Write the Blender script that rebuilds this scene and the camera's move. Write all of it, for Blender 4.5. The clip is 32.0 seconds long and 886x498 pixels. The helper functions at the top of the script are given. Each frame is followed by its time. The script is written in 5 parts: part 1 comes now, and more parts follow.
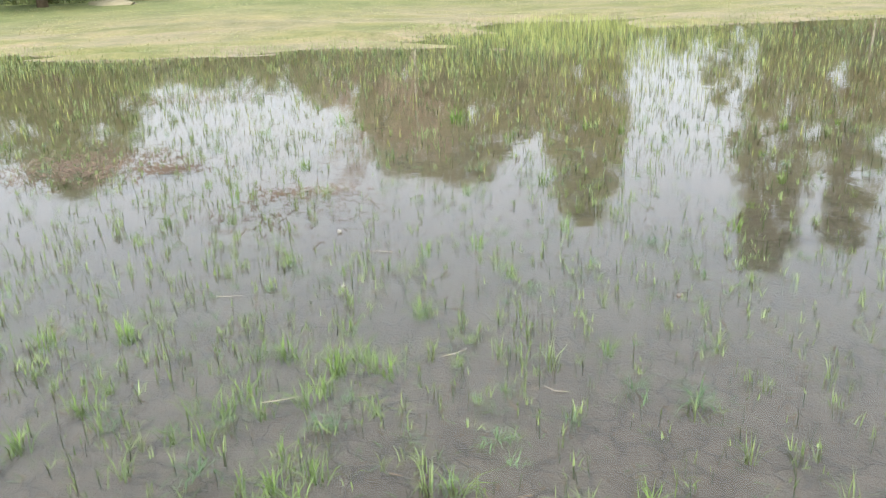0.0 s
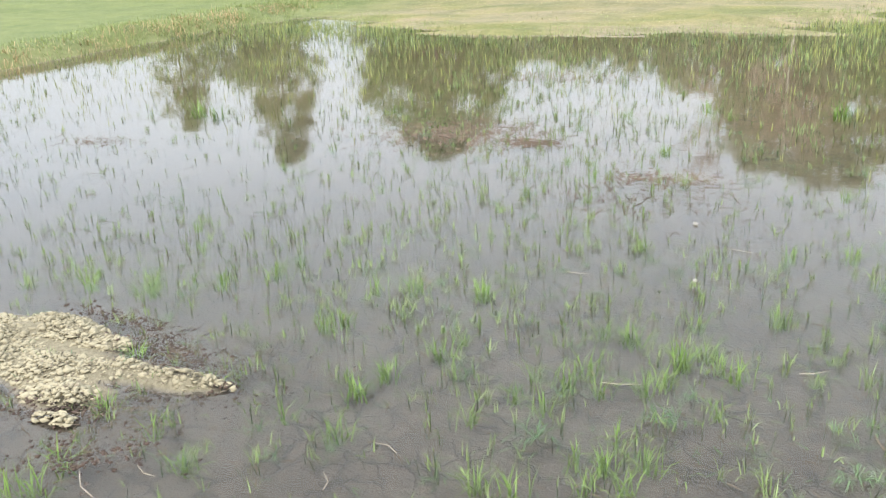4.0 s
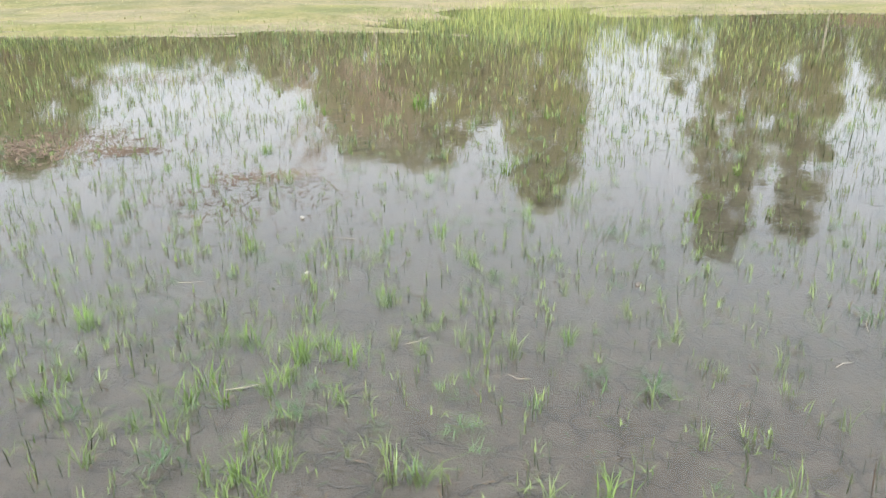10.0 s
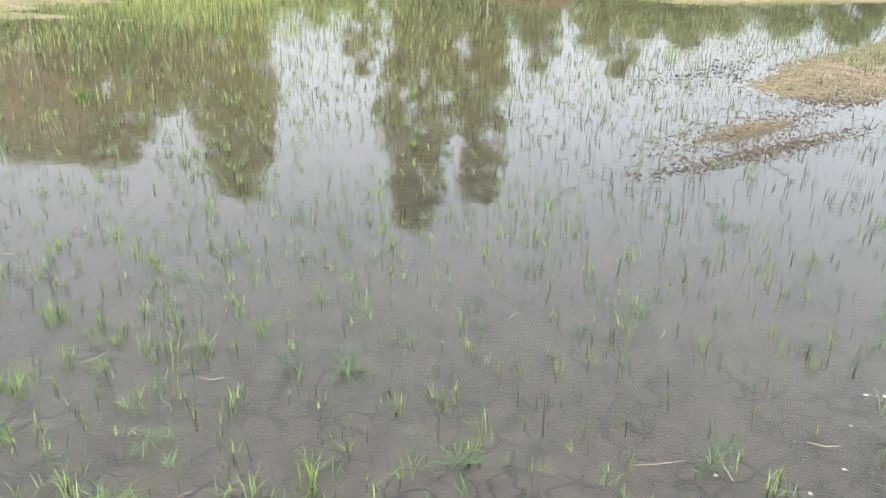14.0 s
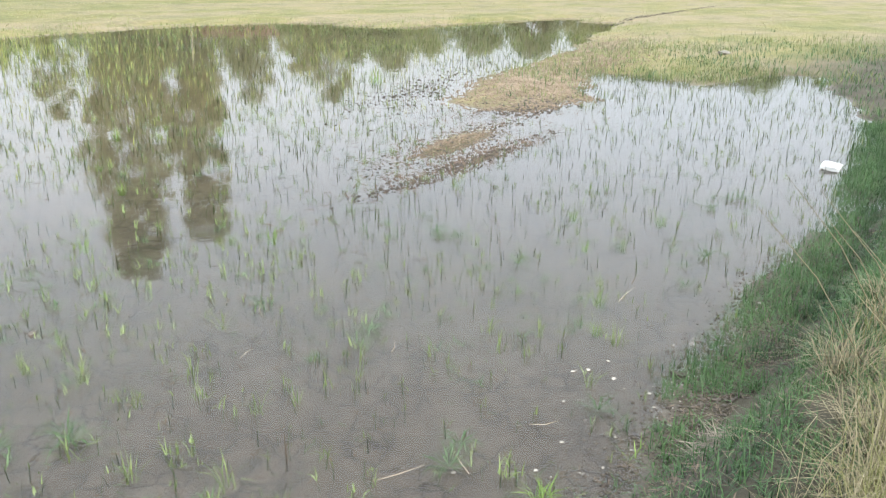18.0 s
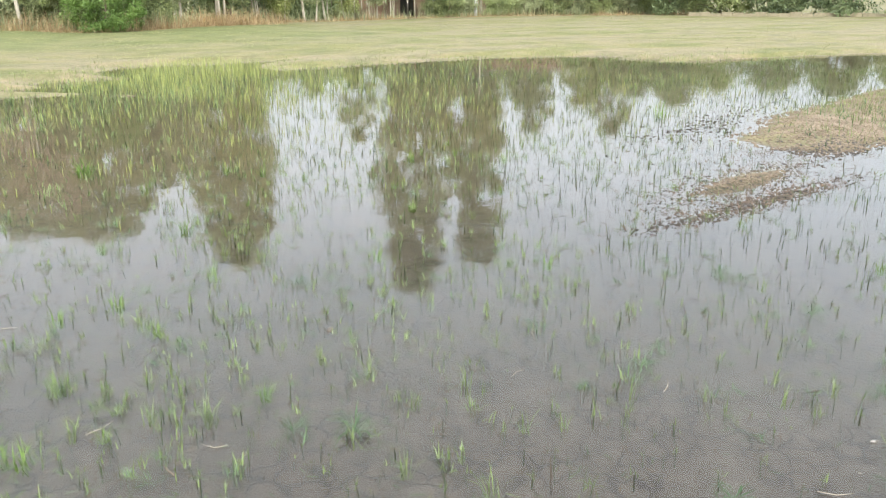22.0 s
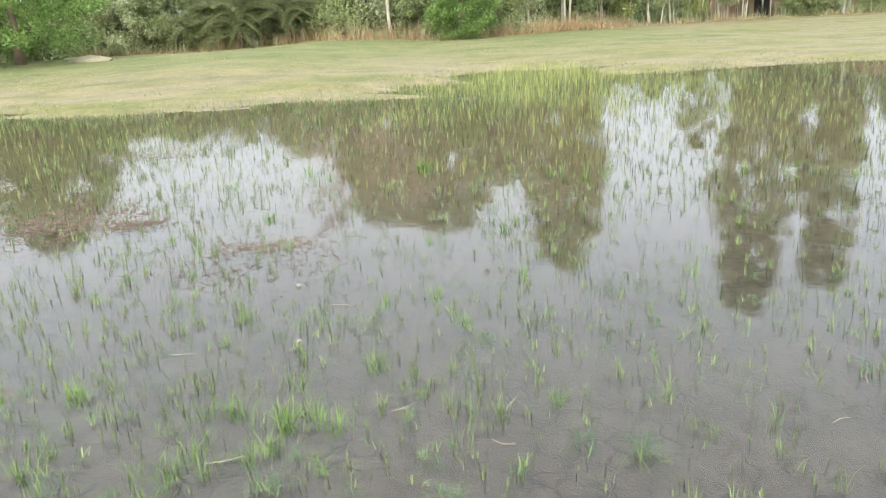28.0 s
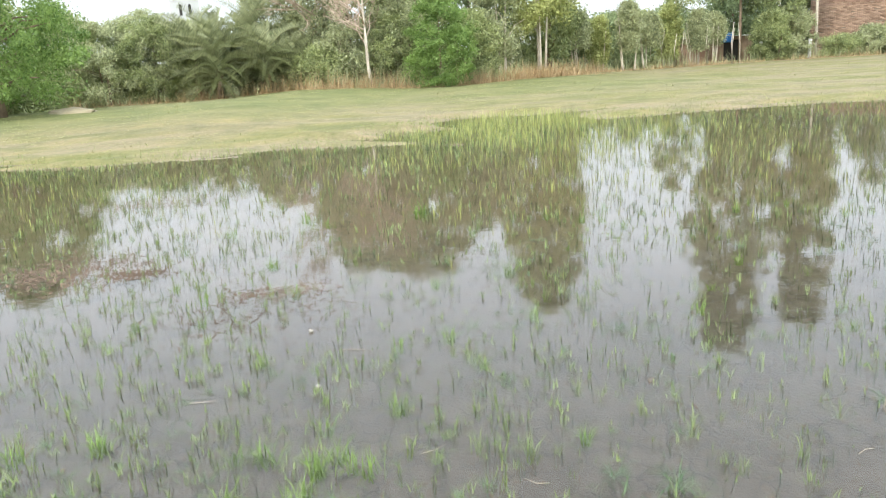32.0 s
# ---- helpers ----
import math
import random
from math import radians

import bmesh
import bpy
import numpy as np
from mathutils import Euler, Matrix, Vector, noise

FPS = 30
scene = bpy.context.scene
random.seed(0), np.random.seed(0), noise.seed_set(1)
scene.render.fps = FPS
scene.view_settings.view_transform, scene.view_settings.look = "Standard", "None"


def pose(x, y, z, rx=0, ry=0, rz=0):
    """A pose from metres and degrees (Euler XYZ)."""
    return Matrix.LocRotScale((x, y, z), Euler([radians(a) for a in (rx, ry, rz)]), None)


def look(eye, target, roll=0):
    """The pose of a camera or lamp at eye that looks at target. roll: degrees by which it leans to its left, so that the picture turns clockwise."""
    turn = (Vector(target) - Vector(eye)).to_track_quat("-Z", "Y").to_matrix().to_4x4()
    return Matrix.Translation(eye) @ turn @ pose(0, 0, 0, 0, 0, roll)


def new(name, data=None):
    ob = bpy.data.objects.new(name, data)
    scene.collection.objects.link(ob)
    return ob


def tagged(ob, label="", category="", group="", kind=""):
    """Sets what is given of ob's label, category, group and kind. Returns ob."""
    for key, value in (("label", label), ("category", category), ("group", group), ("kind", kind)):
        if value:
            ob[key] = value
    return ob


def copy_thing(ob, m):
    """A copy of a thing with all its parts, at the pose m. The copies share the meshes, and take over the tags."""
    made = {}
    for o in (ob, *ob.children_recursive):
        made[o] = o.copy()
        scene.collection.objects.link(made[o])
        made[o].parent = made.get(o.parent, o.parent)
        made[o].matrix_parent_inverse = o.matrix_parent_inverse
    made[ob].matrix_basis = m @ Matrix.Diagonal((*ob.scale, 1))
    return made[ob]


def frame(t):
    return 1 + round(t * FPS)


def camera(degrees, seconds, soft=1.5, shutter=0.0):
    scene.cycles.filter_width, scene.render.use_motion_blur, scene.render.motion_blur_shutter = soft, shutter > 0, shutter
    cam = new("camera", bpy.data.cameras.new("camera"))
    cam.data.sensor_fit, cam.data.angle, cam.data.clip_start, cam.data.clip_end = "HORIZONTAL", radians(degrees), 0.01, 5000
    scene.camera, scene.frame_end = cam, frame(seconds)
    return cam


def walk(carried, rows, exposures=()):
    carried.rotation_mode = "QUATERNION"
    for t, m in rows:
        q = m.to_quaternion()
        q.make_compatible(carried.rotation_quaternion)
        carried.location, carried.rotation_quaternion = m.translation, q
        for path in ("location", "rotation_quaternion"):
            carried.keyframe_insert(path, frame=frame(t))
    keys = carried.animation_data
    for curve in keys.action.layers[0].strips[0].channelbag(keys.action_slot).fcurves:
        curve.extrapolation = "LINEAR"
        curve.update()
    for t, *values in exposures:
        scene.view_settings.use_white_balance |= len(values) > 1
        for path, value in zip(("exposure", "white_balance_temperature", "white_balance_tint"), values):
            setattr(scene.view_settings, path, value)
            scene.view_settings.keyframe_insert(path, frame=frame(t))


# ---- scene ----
# ---- camera ----
cam = camera(57.9, 32.0, soft=1.2)
PATH = [
    (0, (0.012, 0.052, 1.682), (0.041, 1.928, 0.99), -1.8),
    (0.5, (0.002, 0.045, 1.692), (-0.043, 1.926, 1.014), -1.9),
    (1, (-0.014, 0.023, 1.708), (-0.153, 1.901, 1.036), -1.8),
    (1.5, (-0.029, 0.015, 1.709), (-0.26, 1.886, 1.042), -1.7),
    (2, (-0.03, 0.021, 1.705), (-0.36, 1.878, 1.042), -2.0),
    (2.5, (-0.047, 0.023, 1.701), (-0.492, 1.854, 1.031), -2.3),
    (3, (-0.066, 0.027, 1.7), (-0.626, 1.819, 1.011), -2.4),
    (3.5, (-0.078, 0.03, 1.696), (-0.745, 1.78, 0.994), -2.4),
    (4, (-0.094, 0.021, 1.697), (-0.86, 1.728, 0.991), -2.4),
    (4.5, (-0.109, 0.02, 1.698), (-0.955, 1.69, 0.994), -2.3),
    (6.5, (-0.099, -0.007, 1.719), (-0.905, 1.683, 1.017), -2.3),
    (7, (-0.087, 0.013, 1.715), (-0.772, 1.752, 1.001), -2.1),
    (7.5, (-0.081, 0.046, 1.697), (-0.596, 1.831, 0.957), -1.1),
    (8, (-0.058, 0.039, 1.708), (-0.395, 1.862, 0.959), -0.6),
    (8.5, (-0.038, 0.03, 1.709), (-0.208, 1.877, 0.96), -0.3),
    (9, (-0.024, 0.04, 1.706), (-0.059, 1.895, 0.96), -0.1),
    (9.5, (-0.021, 0.037, 1.707), (0.036, 1.895, 0.967), -0.1),
    (10, (-0.013, 0.034, 1.708), (0.117, 1.892, 0.979), -0.1),
    (10.5, (0.002, 0.035, 1.707), (0.208, 1.888, 0.981), -0.0),
    (11, (0.013, 0.035, 1.704), (0.308, 1.876, 0.979), 0.2),
    (11.5, (0.027, 0.036, 1.704), (0.406, 1.859, 0.974), 0.2),
    (12, (0.045, 0.033, 1.705), (0.506, 1.834, 0.967), 0.2),
    (12.5, (0.063, 0.033, 1.707), (0.605, 1.809, 0.965), 0.2),
    (13, (0.085, 0.038, 1.703), (0.727, 1.777, 0.953), 0.6),
    (13.5, (0.097, 0.034, 1.707), (0.833, 1.732, 0.948), 1.1),
    (14, (0.104, 0.038, 1.71), (0.921, 1.698, 0.951), 1.5),
    (14.5, (0.112, 0.03, 1.715), (1.004, 1.654, 0.963), 1.5),
    (16.5, (0.135, -0.018, 1.737), (1.3, 1.453, 1.044), 0.1),
    (17, (0.149, -0.024, 1.736), (1.376, 1.398, 1.048), 0.3),
    (17.5, (0.157, -0.028, 1.735), (1.444, 1.339, 1.046), 0.4),
    (18, (0.161, -0.03, 1.734), (1.509, 1.277, 1.046), 0.8),
    (18.5, (0.168, -0.035, 1.735), (1.571, 1.21, 1.041), 1.2),
    (19, (0.173, -0.033, 1.73), (1.626, 1.146, 1.026), 1.9),
    (19.5, (0.176, -0.036, 1.728), (1.668, 1.096, 1.026), 2.6),
    (20, (0.187, -0.033, 1.73), (1.692, 1.093, 1.045), 2.7),
    (20.5, (0.22, -0.038, 1.732), (1.687, 1.152, 1.073), 1.4),
    (21, (0.246, -0.003, 1.711), (1.478, 1.426, 1.049), -0.2),
    (21.5, (0.195, 0.012, 1.712), (1.206, 1.605, 1.05), -0.9),
    (22, (0.088, 0.003, 1.716), (0.927, 1.712, 1.101), -0.4),
    (22.5, (0.016, 0.006, 1.706), (0.694, 1.782, 1.085), 0.6),
    (23, (0.018, 0.018, 1.712), (0.578, 1.839, 1.103), 1.5),
    (23.5, (0.086, 0.017, 1.729), (0.56, 1.874, 1.16), 1.1),
    (24, (0.128, 0.005, 1.731), (0.575, 1.879, 1.193), -0.2),
    (24.5, (0.156, 0.006, 1.728), (0.612, 1.883, 1.208), -1.3),
    (26.5, (0.164, 0.036, 1.716), (0.43, 1.971, 1.286), -2.0),
    (27, (0.182, 0.018, 1.72), (0.391, 1.947, 1.236), -2.2),
    (27.5, (0.181, 0.023, 1.726), (0.33, 1.942, 1.182), -2.0),
    (28, (0.186, 0.036, 1.715), (0.256, 1.947, 1.13), -2.7),
    (28.5, (0.198, 0.047, 1.711), (0.2, 1.949, 1.094), -3.4),
    (29, (0.216, 0.042, 1.702), (0.119, 1.933, 1.058), -4.5),
    (29.5, (0.233, 0.022, 1.696), (0.015, 1.897, 1.035), -5.4),
    (30, (0.151, -0.022, 1.716), (-0.015, 1.871, 1.094), -4.2),
    (30.5, (0.073, -0.031, 1.723), (-0.082, 1.89, 1.191), -5.4),
    (31, (0.023, -0.035, 1.723), (-0.088, 1.897, 1.221), -6.4),
    (31.5, (-0.012, -0.008, 1.725), (0.025, 1.924, 1.209), -4.7),
    (32, (-0.03, -0.009, 1.728), (0.102, 1.928, 1.249), -3.3),
]
EXPOSURES = [(0, 0.5), (32, 0.5)]
walk(cam, [(t, look(eye, target, roll)) for t, eye, target, roll in PATH], EXPOSURES)

# ---- daylight: pale hazy sky, soft sun ----
SUN_ELEVATION, SUN_AZIMUTH = 47, 200
world = bpy.data.worlds.new("sky")
scene.world = world
world.use_nodes = True
wn = world.node_tree.nodes
sky = wn.new("ShaderNodeTexSky")
sky.sky_type, sky.sun_disc = "NISHITA", False
sky.sun_elevation, sky.sun_rotation = radians(SUN_ELEVATION), radians(SUN_AZIMUTH)
sky.air_density, sky.dust_density, sky.ozone_density = 1.0, 2.0, 1.0
wn["Background"].inputs["Strength"].default_value = 0.15
haze = wn.new("ShaderNodeMix")
haze.data_type = "RGBA"
haze.inputs[0].default_value = 0.7
haze.inputs[7].default_value = (12.2, 13.2, 14.3, 1)
world.node_tree.links.new(sky.outputs[0], haze.inputs[6])
# the hazy sky brightens from the horizon upwards
aim = wn.new("ShaderNodeTexCoord")
rise = wn.new("ShaderNodeSeparateXYZ")
grade = wn.new("ShaderNodeMapRange")
grade.interpolation_type = "SMOOTHSTEP"
for slot, value in ((1, 0.02), (2, 0.25), (3, 0.58), (4, 1.05)):
    grade.inputs[slot].default_value = value
veil = wn.new("ShaderNodeVectorMath")
veil.operation = "SCALE"
world.node_tree.links.new(aim.outputs["Generated"], rise.inputs[0])
world.node_tree.links.new(rise.outputs["Z"], grade.inputs[0])
world.node_tree.links.new(haze.outputs[2], veil.inputs[0])
world.node_tree.links.new(grade.outputs[0], veil.inputs["Scale"])
world.node_tree.links.new(veil.outputs[0], wn["Background"].inputs["Color"])
sun_data = bpy.data.lights.new("sun", "SUN")
sun_data.energy, sun_data.angle, sun_data.color = 2.2, radians(8), (1.0, 0.95, 0.86)
sun = new("sun", sun_data)
az, el = radians(SUN_AZIMUTH), radians(SUN_ELEVATION)
sun.matrix_world = look((40 * math.sin(az) * math.cos(el), 40 * math.cos(az) * math.cos(el), 40 * math.sin(el)), (0, 0, 0))


# ---- material helpers ----
def material(name):
    m = bpy.data.materials.new(name)
    m.use_nodes = True
    return m, m.node_tree.nodes, m.node_tree.links, m.node_tree.nodes["Principled BSDF"]


def node(nodes, kind, **values):
    n = nodes.new(kind)
    for k, v in values.items():
        n.inputs[k].default_value = v
    return n


def noise_node(nodes, links, scale, detail=4.0, rough=0.55, vector=None):
    n = node(nodes, "ShaderNodeTexNoise", Scale=scale, Detail=detail, Roughness=rough)
    if vector is None:
        vector = nodes.new("ShaderNodeNewGeometry").outputs["Position"]
    links.new(vector, n.inputs["Vector"])
    return n


def ramp(nodes, links, source, *stops):
    r = nodes.new("ShaderNodeValToRGB")
    e = r.color_ramp.elements
    while len(e) < len(stops):
        e.new(0.5)
    for el, (p, c) in zip(e, stops):
        el.position, el.color = p, (*c, 1) if len(c) == 3 else c
    links.new(source, r.inputs[0])
    return r


def mix(nodes, links, fac, a, b):
    m = nodes.new("ShaderNodeMix")
    m.data_type = "RGBA"
    if isinstance(fac, (int, float)):
        m.inputs[0].default_value = fac
    else:
        links.new(fac, m.inputs[0])
    for slot, v in ((6, a), (7, b)):
        if isinstance(v, tuple):
            m.inputs[slot].default_value = (*v, 1)
        else:
            links.new(v, m.inputs[slot])
    return m.outputs[2]


def bump(nodes, links, height, strength, distance, shader):
    b = node(nodes, "ShaderNodeBump", Strength=strength, Distance=distance)
    links.new(height, b.inputs["Height"])
    links.new(b.outputs[0], shader.inputs["Normal"])
    return b


def plain(name, dark, light, scale=20.0, rough=0.8, relief=0.3, metal=0.0, by_object=0.0):
    """A surface whose colour wanders between two tones at two scales, with a fine relief."""
    m, n, l, p = material(name)
    a, b = noise_node(n, l, scale), noise_node(n, l, scale * 0.13, 2.0)
    half = n.new("ShaderNodeMath")
    half.operation = "MULTIPLY_ADD"
    l.new(a.outputs[0], half.inputs[0])
    half.inputs[1].default_value = 0.5
    l.new(b.outputs[0], half.inputs[2])
    if by_object:
        info = n.new("ShaderNodeObjectInfo")
        more = n.new("ShaderNodeMath")
        more.operation = "MULTIPLY_ADD"
        l.new(info.outputs["Random"], more.inputs[0])
        more.inputs[1].default_value = by_object
        l.new(half.outputs[0], more.inputs[2])
        half = more
    r = ramp(n, l, half.outputs[0], (0.45, dark), (1.0, light))
    l.new(r.outputs[0], p.inputs["Base Color"])
    p.inputs["Roughness"].default_value, p.inputs["Metallic"].default_value = rough, metal
    bump(n, l, a.outputs[0], relief, 0.01, p)
    return m


def leafy(name, dark, light, rough=0.5, see_through=0.25, patch=0.6):
    """Leaves or blades: each island has its own tone, larger patches drift, light comes through."""
    m, n, l, p = material(name)
    geo = n.new("ShaderNodeNewGeometry")
    big = noise_node(n, l, patch, 2.0)
    s = n.new("ShaderNodeMath")
    s.operation = "MULTIPLY_ADD"
    l.new(geo.outputs["Random Per Island"], s.inputs[0])
    s.inputs[1].default_value = 0.6
    l.new(big.outputs[0], s.inputs[2])
    r = ramp(n, l, s.outputs[0], (0.35, dark), (1.05, light))
    l.new(r.outputs[0], p.inputs["Base Color"])
    p.inputs["Roughness"].default_value = rough
    p.inputs["Specular IOR Level"].default_value = 0.3
    t = n.new("ShaderNodeBsdfTranslucent")
    l.new(r.outputs[0], t.inputs[0])
    x = node(n, "ShaderNodeMixShader", Fac=see_through)
    l.new(p.outputs[0], x.inputs[1])
    l.new(t.outputs[0], x.inputs[2])
    l.new(x.outputs[0], n["Material Output"].inputs[0])
    return m


# ---- materials ----
def ground_material():
    m, n, l, p = material("field_soil")
    geo = n.new("ShaderNodeNewGeometry")
    pos = geo.outputs["Position"]
    sep = n.new("ShaderNodeSeparateXYZ")
    l.new(pos, sep.inputs[0])
    grain, mid, wide = noise_node(n, l, 45, 5.0), noise_node(n, l, 2.2, 5.0, 0.65), noise_node(n, l, 0.22, 4.0, 0.6)
    stretch = n.new("ShaderNodeMapping")
    stretch.inputs["Scale"].default_value = (0.3, 0.55, 1.0)
    l.new(pos, stretch.inputs[0])
    streak = noise_node(n, l, 0.8, 4.0, 0.6, stretch.outputs[0])
    # wet bed
    blot = noise_node(n, l, 13.0, 6.0, 0.7)
    both = n.new("ShaderNodeMath")
    both.operation = "MULTIPLY_ADD"
    l.new(mid.outputs[0], both.inputs[0])
    both.inputs[1].default_value = 0.45
    l.new(blot.outputs[0], both.inputs[2])
    mud = ramp(n, l, both.outputs[0], (0.5, (0.082, 0.069, 0.051)), (0.7, (0.122, 0.104, 0.081)), (0.94, (0.168, 0.146, 0.116)))
    # dry soil
    soil = ramp(n, l, grain.outputs[0], (0.3, (0.165, 0.132, 0.08)), (0.7, (0.275, 0.228, 0.145)))
    # thin grass over the soil
    sward = ramp(n, l, streak.outputs[0], (0.28, (0.16, 0.166, 0.056)), (0.47, (0.228, 0.207, 0.086)), (0.68, (0.305, 0.252, 0.128)))
    land = mix(n, l, ramp(n, l, wide.outputs[0], (0.32, (0.1, 0.1, 0.1)), (0.6, (0.85, 0.85, 0.85))).outputs[0], soil.outputs[0], sward.outputs[0])
    far = ramp(n, l, n_map(n, l, sep.outputs["Y"], 19.0, 27.0), (0.0, (0, 0, 0)), (1.0, (1, 1, 1)))
    land = mix(n, l, far.outputs[0], land, mix(n, l, grain.outputs[0], sward.outputs[0], (0.115, 0.158, 0.05)))
    clay = ramp(n, l, mid.outputs[0], (0.3, (0.036, 0.033, 0.021)), (0.7, (0.1, 0.087, 0.056)))
    strand = ramp(n, l, grain.outputs[0], (0.3, (0.195, 0.162, 0.1)), (0.7, (0.32, 0.268, 0.175)))
    inland = n_map(n, l, sep.outputs["Z"], 0.07, 0.24)
    land = mix(n, l, inland, mix(n, l, ramp(n, l, streak.outputs[0], (0.42, (0, 0, 0)), (0.56, (1, 1, 1))).outputs[0], sward.outputs[0], strand.outputs[0]), land)
    tuft = ramp(n, l, noise_node(n, l, 9.0, 6.0, 0.75).outputs[0], (0.36, (0.72, 0.77, 0.62)), (0.62, (1.06, 1.03, 1.0)))
    land = mix(n, l, n_map(n, l, sep.outputs["X"], -9.5, -14.0), land, mix(n, l, mid.outputs[0], (0.115, 0.152, 0.045), (0.19, 0.207, 0.078)))
    worn = n.new("ShaderNodeMix")
    worn.data_type, worn.blend_type = "RGBA", "MULTIPLY"
    worn.inputs[0].default_value = 1.0
    l.new(land, worn.inputs[6])
    l.new(tuft.outputs[0], worn.inputs[7])
    land = worn.outputs[2]
    clump = n.new("ShaderNodeMix")
    clump.data_type, clump.blend_type = "RGBA", "MULTIPLY"
    clump.inputs[0].default_value = 1.0
    wide_patch = ramp(n, l, noise_node(n, l, 0.9, 5.0, 0.7).outputs[0], (0.36, (0.74, 0.8, 0.7)), (0.5, (0.98, 0.98, 0.97)), (0.64, (1.12, 1.08, 1.05)))
    l.new(land, clump.inputs[6])
    l.new(wide_patch.outputs[0], clump.inputs[7])
    land = clump.outputs[2]
    land = mix(n, l, n_map(n, l, sep.outputs["Y"], 4.2, 6.2), clay.outputs[0], land)
    crumb = ramp(n, l, grain.outputs[0], (0.3, (0.15, 0.128, 0.08)), (0.7, (0.26, 0.222, 0.145)))
    corner = n.new("ShaderNodeMath")
    corner.operation = "MULTIPLY"
    l.new(n_map(n, l, sep.outputs["X"], -1.6, -2.0), corner.inputs[0])
    l.new(n_map(n, l, sep.outputs["Y"], 1.45, 1.6), corner.inputs[1])
    land = mix(n, l, corner.outputs[0], land, mix(n, l, n_map(n, l, sep.outputs["Y"], 4.2, 6.2), crumb.outputs[0], land))
    wet = n_map(n, l, sep.outputs["Z"], -0.002, 0.012)
    rough = n.new("ShaderNodeMapRange")
    l.new(wet, rough.inputs[0])
    rough.inputs[3].default_value, rough.inputs[4].default_value = 0.45, 0.95
    l.new(rough.outputs[0], p.inputs["Roughness"])
    # drying cracks and crumbs
    warp = n.new("ShaderNodeVectorMath")
    warp.operation = "MULTIPLY_ADD"
    wob = noise_node(n, l, 5.0, 3.0)
    l.new(wob.outputs[1], warp.inputs[0])
    warp.inputs[1].default_value = (0.24, 0.24, 0.24)
    l.new(pos, warp.inputs[2])
    cell = node(n, "ShaderNodeTexVoronoi", Scale=7.5)
    cell.feature = "DISTANCE_TO_EDGE"
    l.new(warp.outputs[0], cell.inputs["Vector"])
    fissure = ramp(n, l, cell.outputs[0], (0.0, (0, 0, 0)), (0.075, (1, 1, 1)))
    gone = ramp(n, l, noise_node(n, l, 3.4, 3.0).outputs[0], (0.42, (0, 0, 0)), (0.6, (1, 1, 1)))
    crack = n.new("ShaderNodeMath")
    crack.operation = "MAXIMUM"
    l.new(fissure.outputs[0], crack.inputs[0])
    l.new(gone.outputs[0], crack.inputs[1])
    # the shade inside the cracks is painted into the bed's colour
    bed = mix(n, l, crack.outputs[0], (0.042, 0.035, 0.027), mix(n, l, n_map(n, l, sep.outputs["Y"], 4.5, 9.0), mud.outputs[0], mix(n, l, mid.outputs[0], (0.18, 0.134, 0.08), (0.245, 0.187, 0.116))))
    l.new(mix(n, l, wet, bed, land), p.inputs["Base Color"])
    add = n.new("ShaderNodeMath")
    add.operation = "MULTIPLY_ADD"
    l.new(grain.outputs[0], add.inputs[0])
    add.inputs[1].default_value = 0.5
    only_bed = n.new("ShaderNodeMath")
    only_bed.operation = "MAXIMUM"
    l.new(crack.outputs[0], only_bed.inputs[0])
    l.new(wet, only_bed.inputs[1])
    weak = n.new("ShaderNodeMath")
    weak.operation = "MULTIPLY"
    weak.inputs[1].default_value = 0.22
    l.new(only_bed.outputs[0], weak.inputs[0])
    l.new(weak.outputs[0], add.inputs[2])
    lumpy = n.new("ShaderNodeMath")
    lumpy.operation = "MULTIPLY_ADD"
    l.new(blot.outputs[0], lumpy.inputs[0])
    lumpy.inputs[1].default_value = 1.0
    l.new(add.outputs[0], lumpy.inputs[2])
    bump(n, l, lumpy.outputs[0], 0.85, 0.02, p)
    return m


def n_map(n, l, source, low, high):
    r = n.new("ShaderNodeMapRange")
    l.new(source, r.inputs[0])
    r.inputs[1].default_value, r.inputs[2].default_value = low, high
    return r.outputs[0]


def water_material():
    m, n, l, p = material("shallow_water")
    n.remove(p)
    ripple, swell = noise_node(n, l, 9.0, 3.0), noise_node(n, l, 1.6, 2.0)
    s = n.new("ShaderNodeMath")
    s.operation = "MULTIPLY_ADD"
    l.new(ripple.outputs[0], s.inputs[0])
    s.inputs[1].default_value = 0.25
    l.new(swell.outputs[0], s.inputs[2])
    fine = noise_node(n, l, 26.0, 2.0)
    t = n.new("ShaderNodeMath")
    t.operation = "MULTIPLY_ADD"
    l.new(fine.outputs[0], t.inputs[0])
    t.inputs[1].default_value = 0.07
    l.new(s.outputs[0], t.inputs[2])
    b = node(n, "ShaderNodeBump", Strength=0.06, Distance=0.02)
    l.new(t.outputs[0], b.inputs["Height"])
    clear = n.new("ShaderNodeBsdfTransparent")
    clear.inputs[0].default_value = (0.96, 0.95, 0.93, 1)
    gloss = n.new("ShaderNodeBsdfGlossy")
    gloss.inputs["Roughness"].default_value = 0.028
    l.new(b.outputs[0], gloss.inputs["Normal"])
    f = node(n, "ShaderNodeFresnel", IOR=1.39)
    l.new(b.outputs[0], f.inputs["Normal"])
    top = n.new("ShaderNodeMixShader")
    l.new(f.outputs[0], top.inputs[0])
    l.new(clear.outputs[0], top.inputs[1])
    l.new(gloss.outputs[0], top.inputs[2])
    l.new(top.outputs[0], n["Material Output"].inputs[0])
    return m


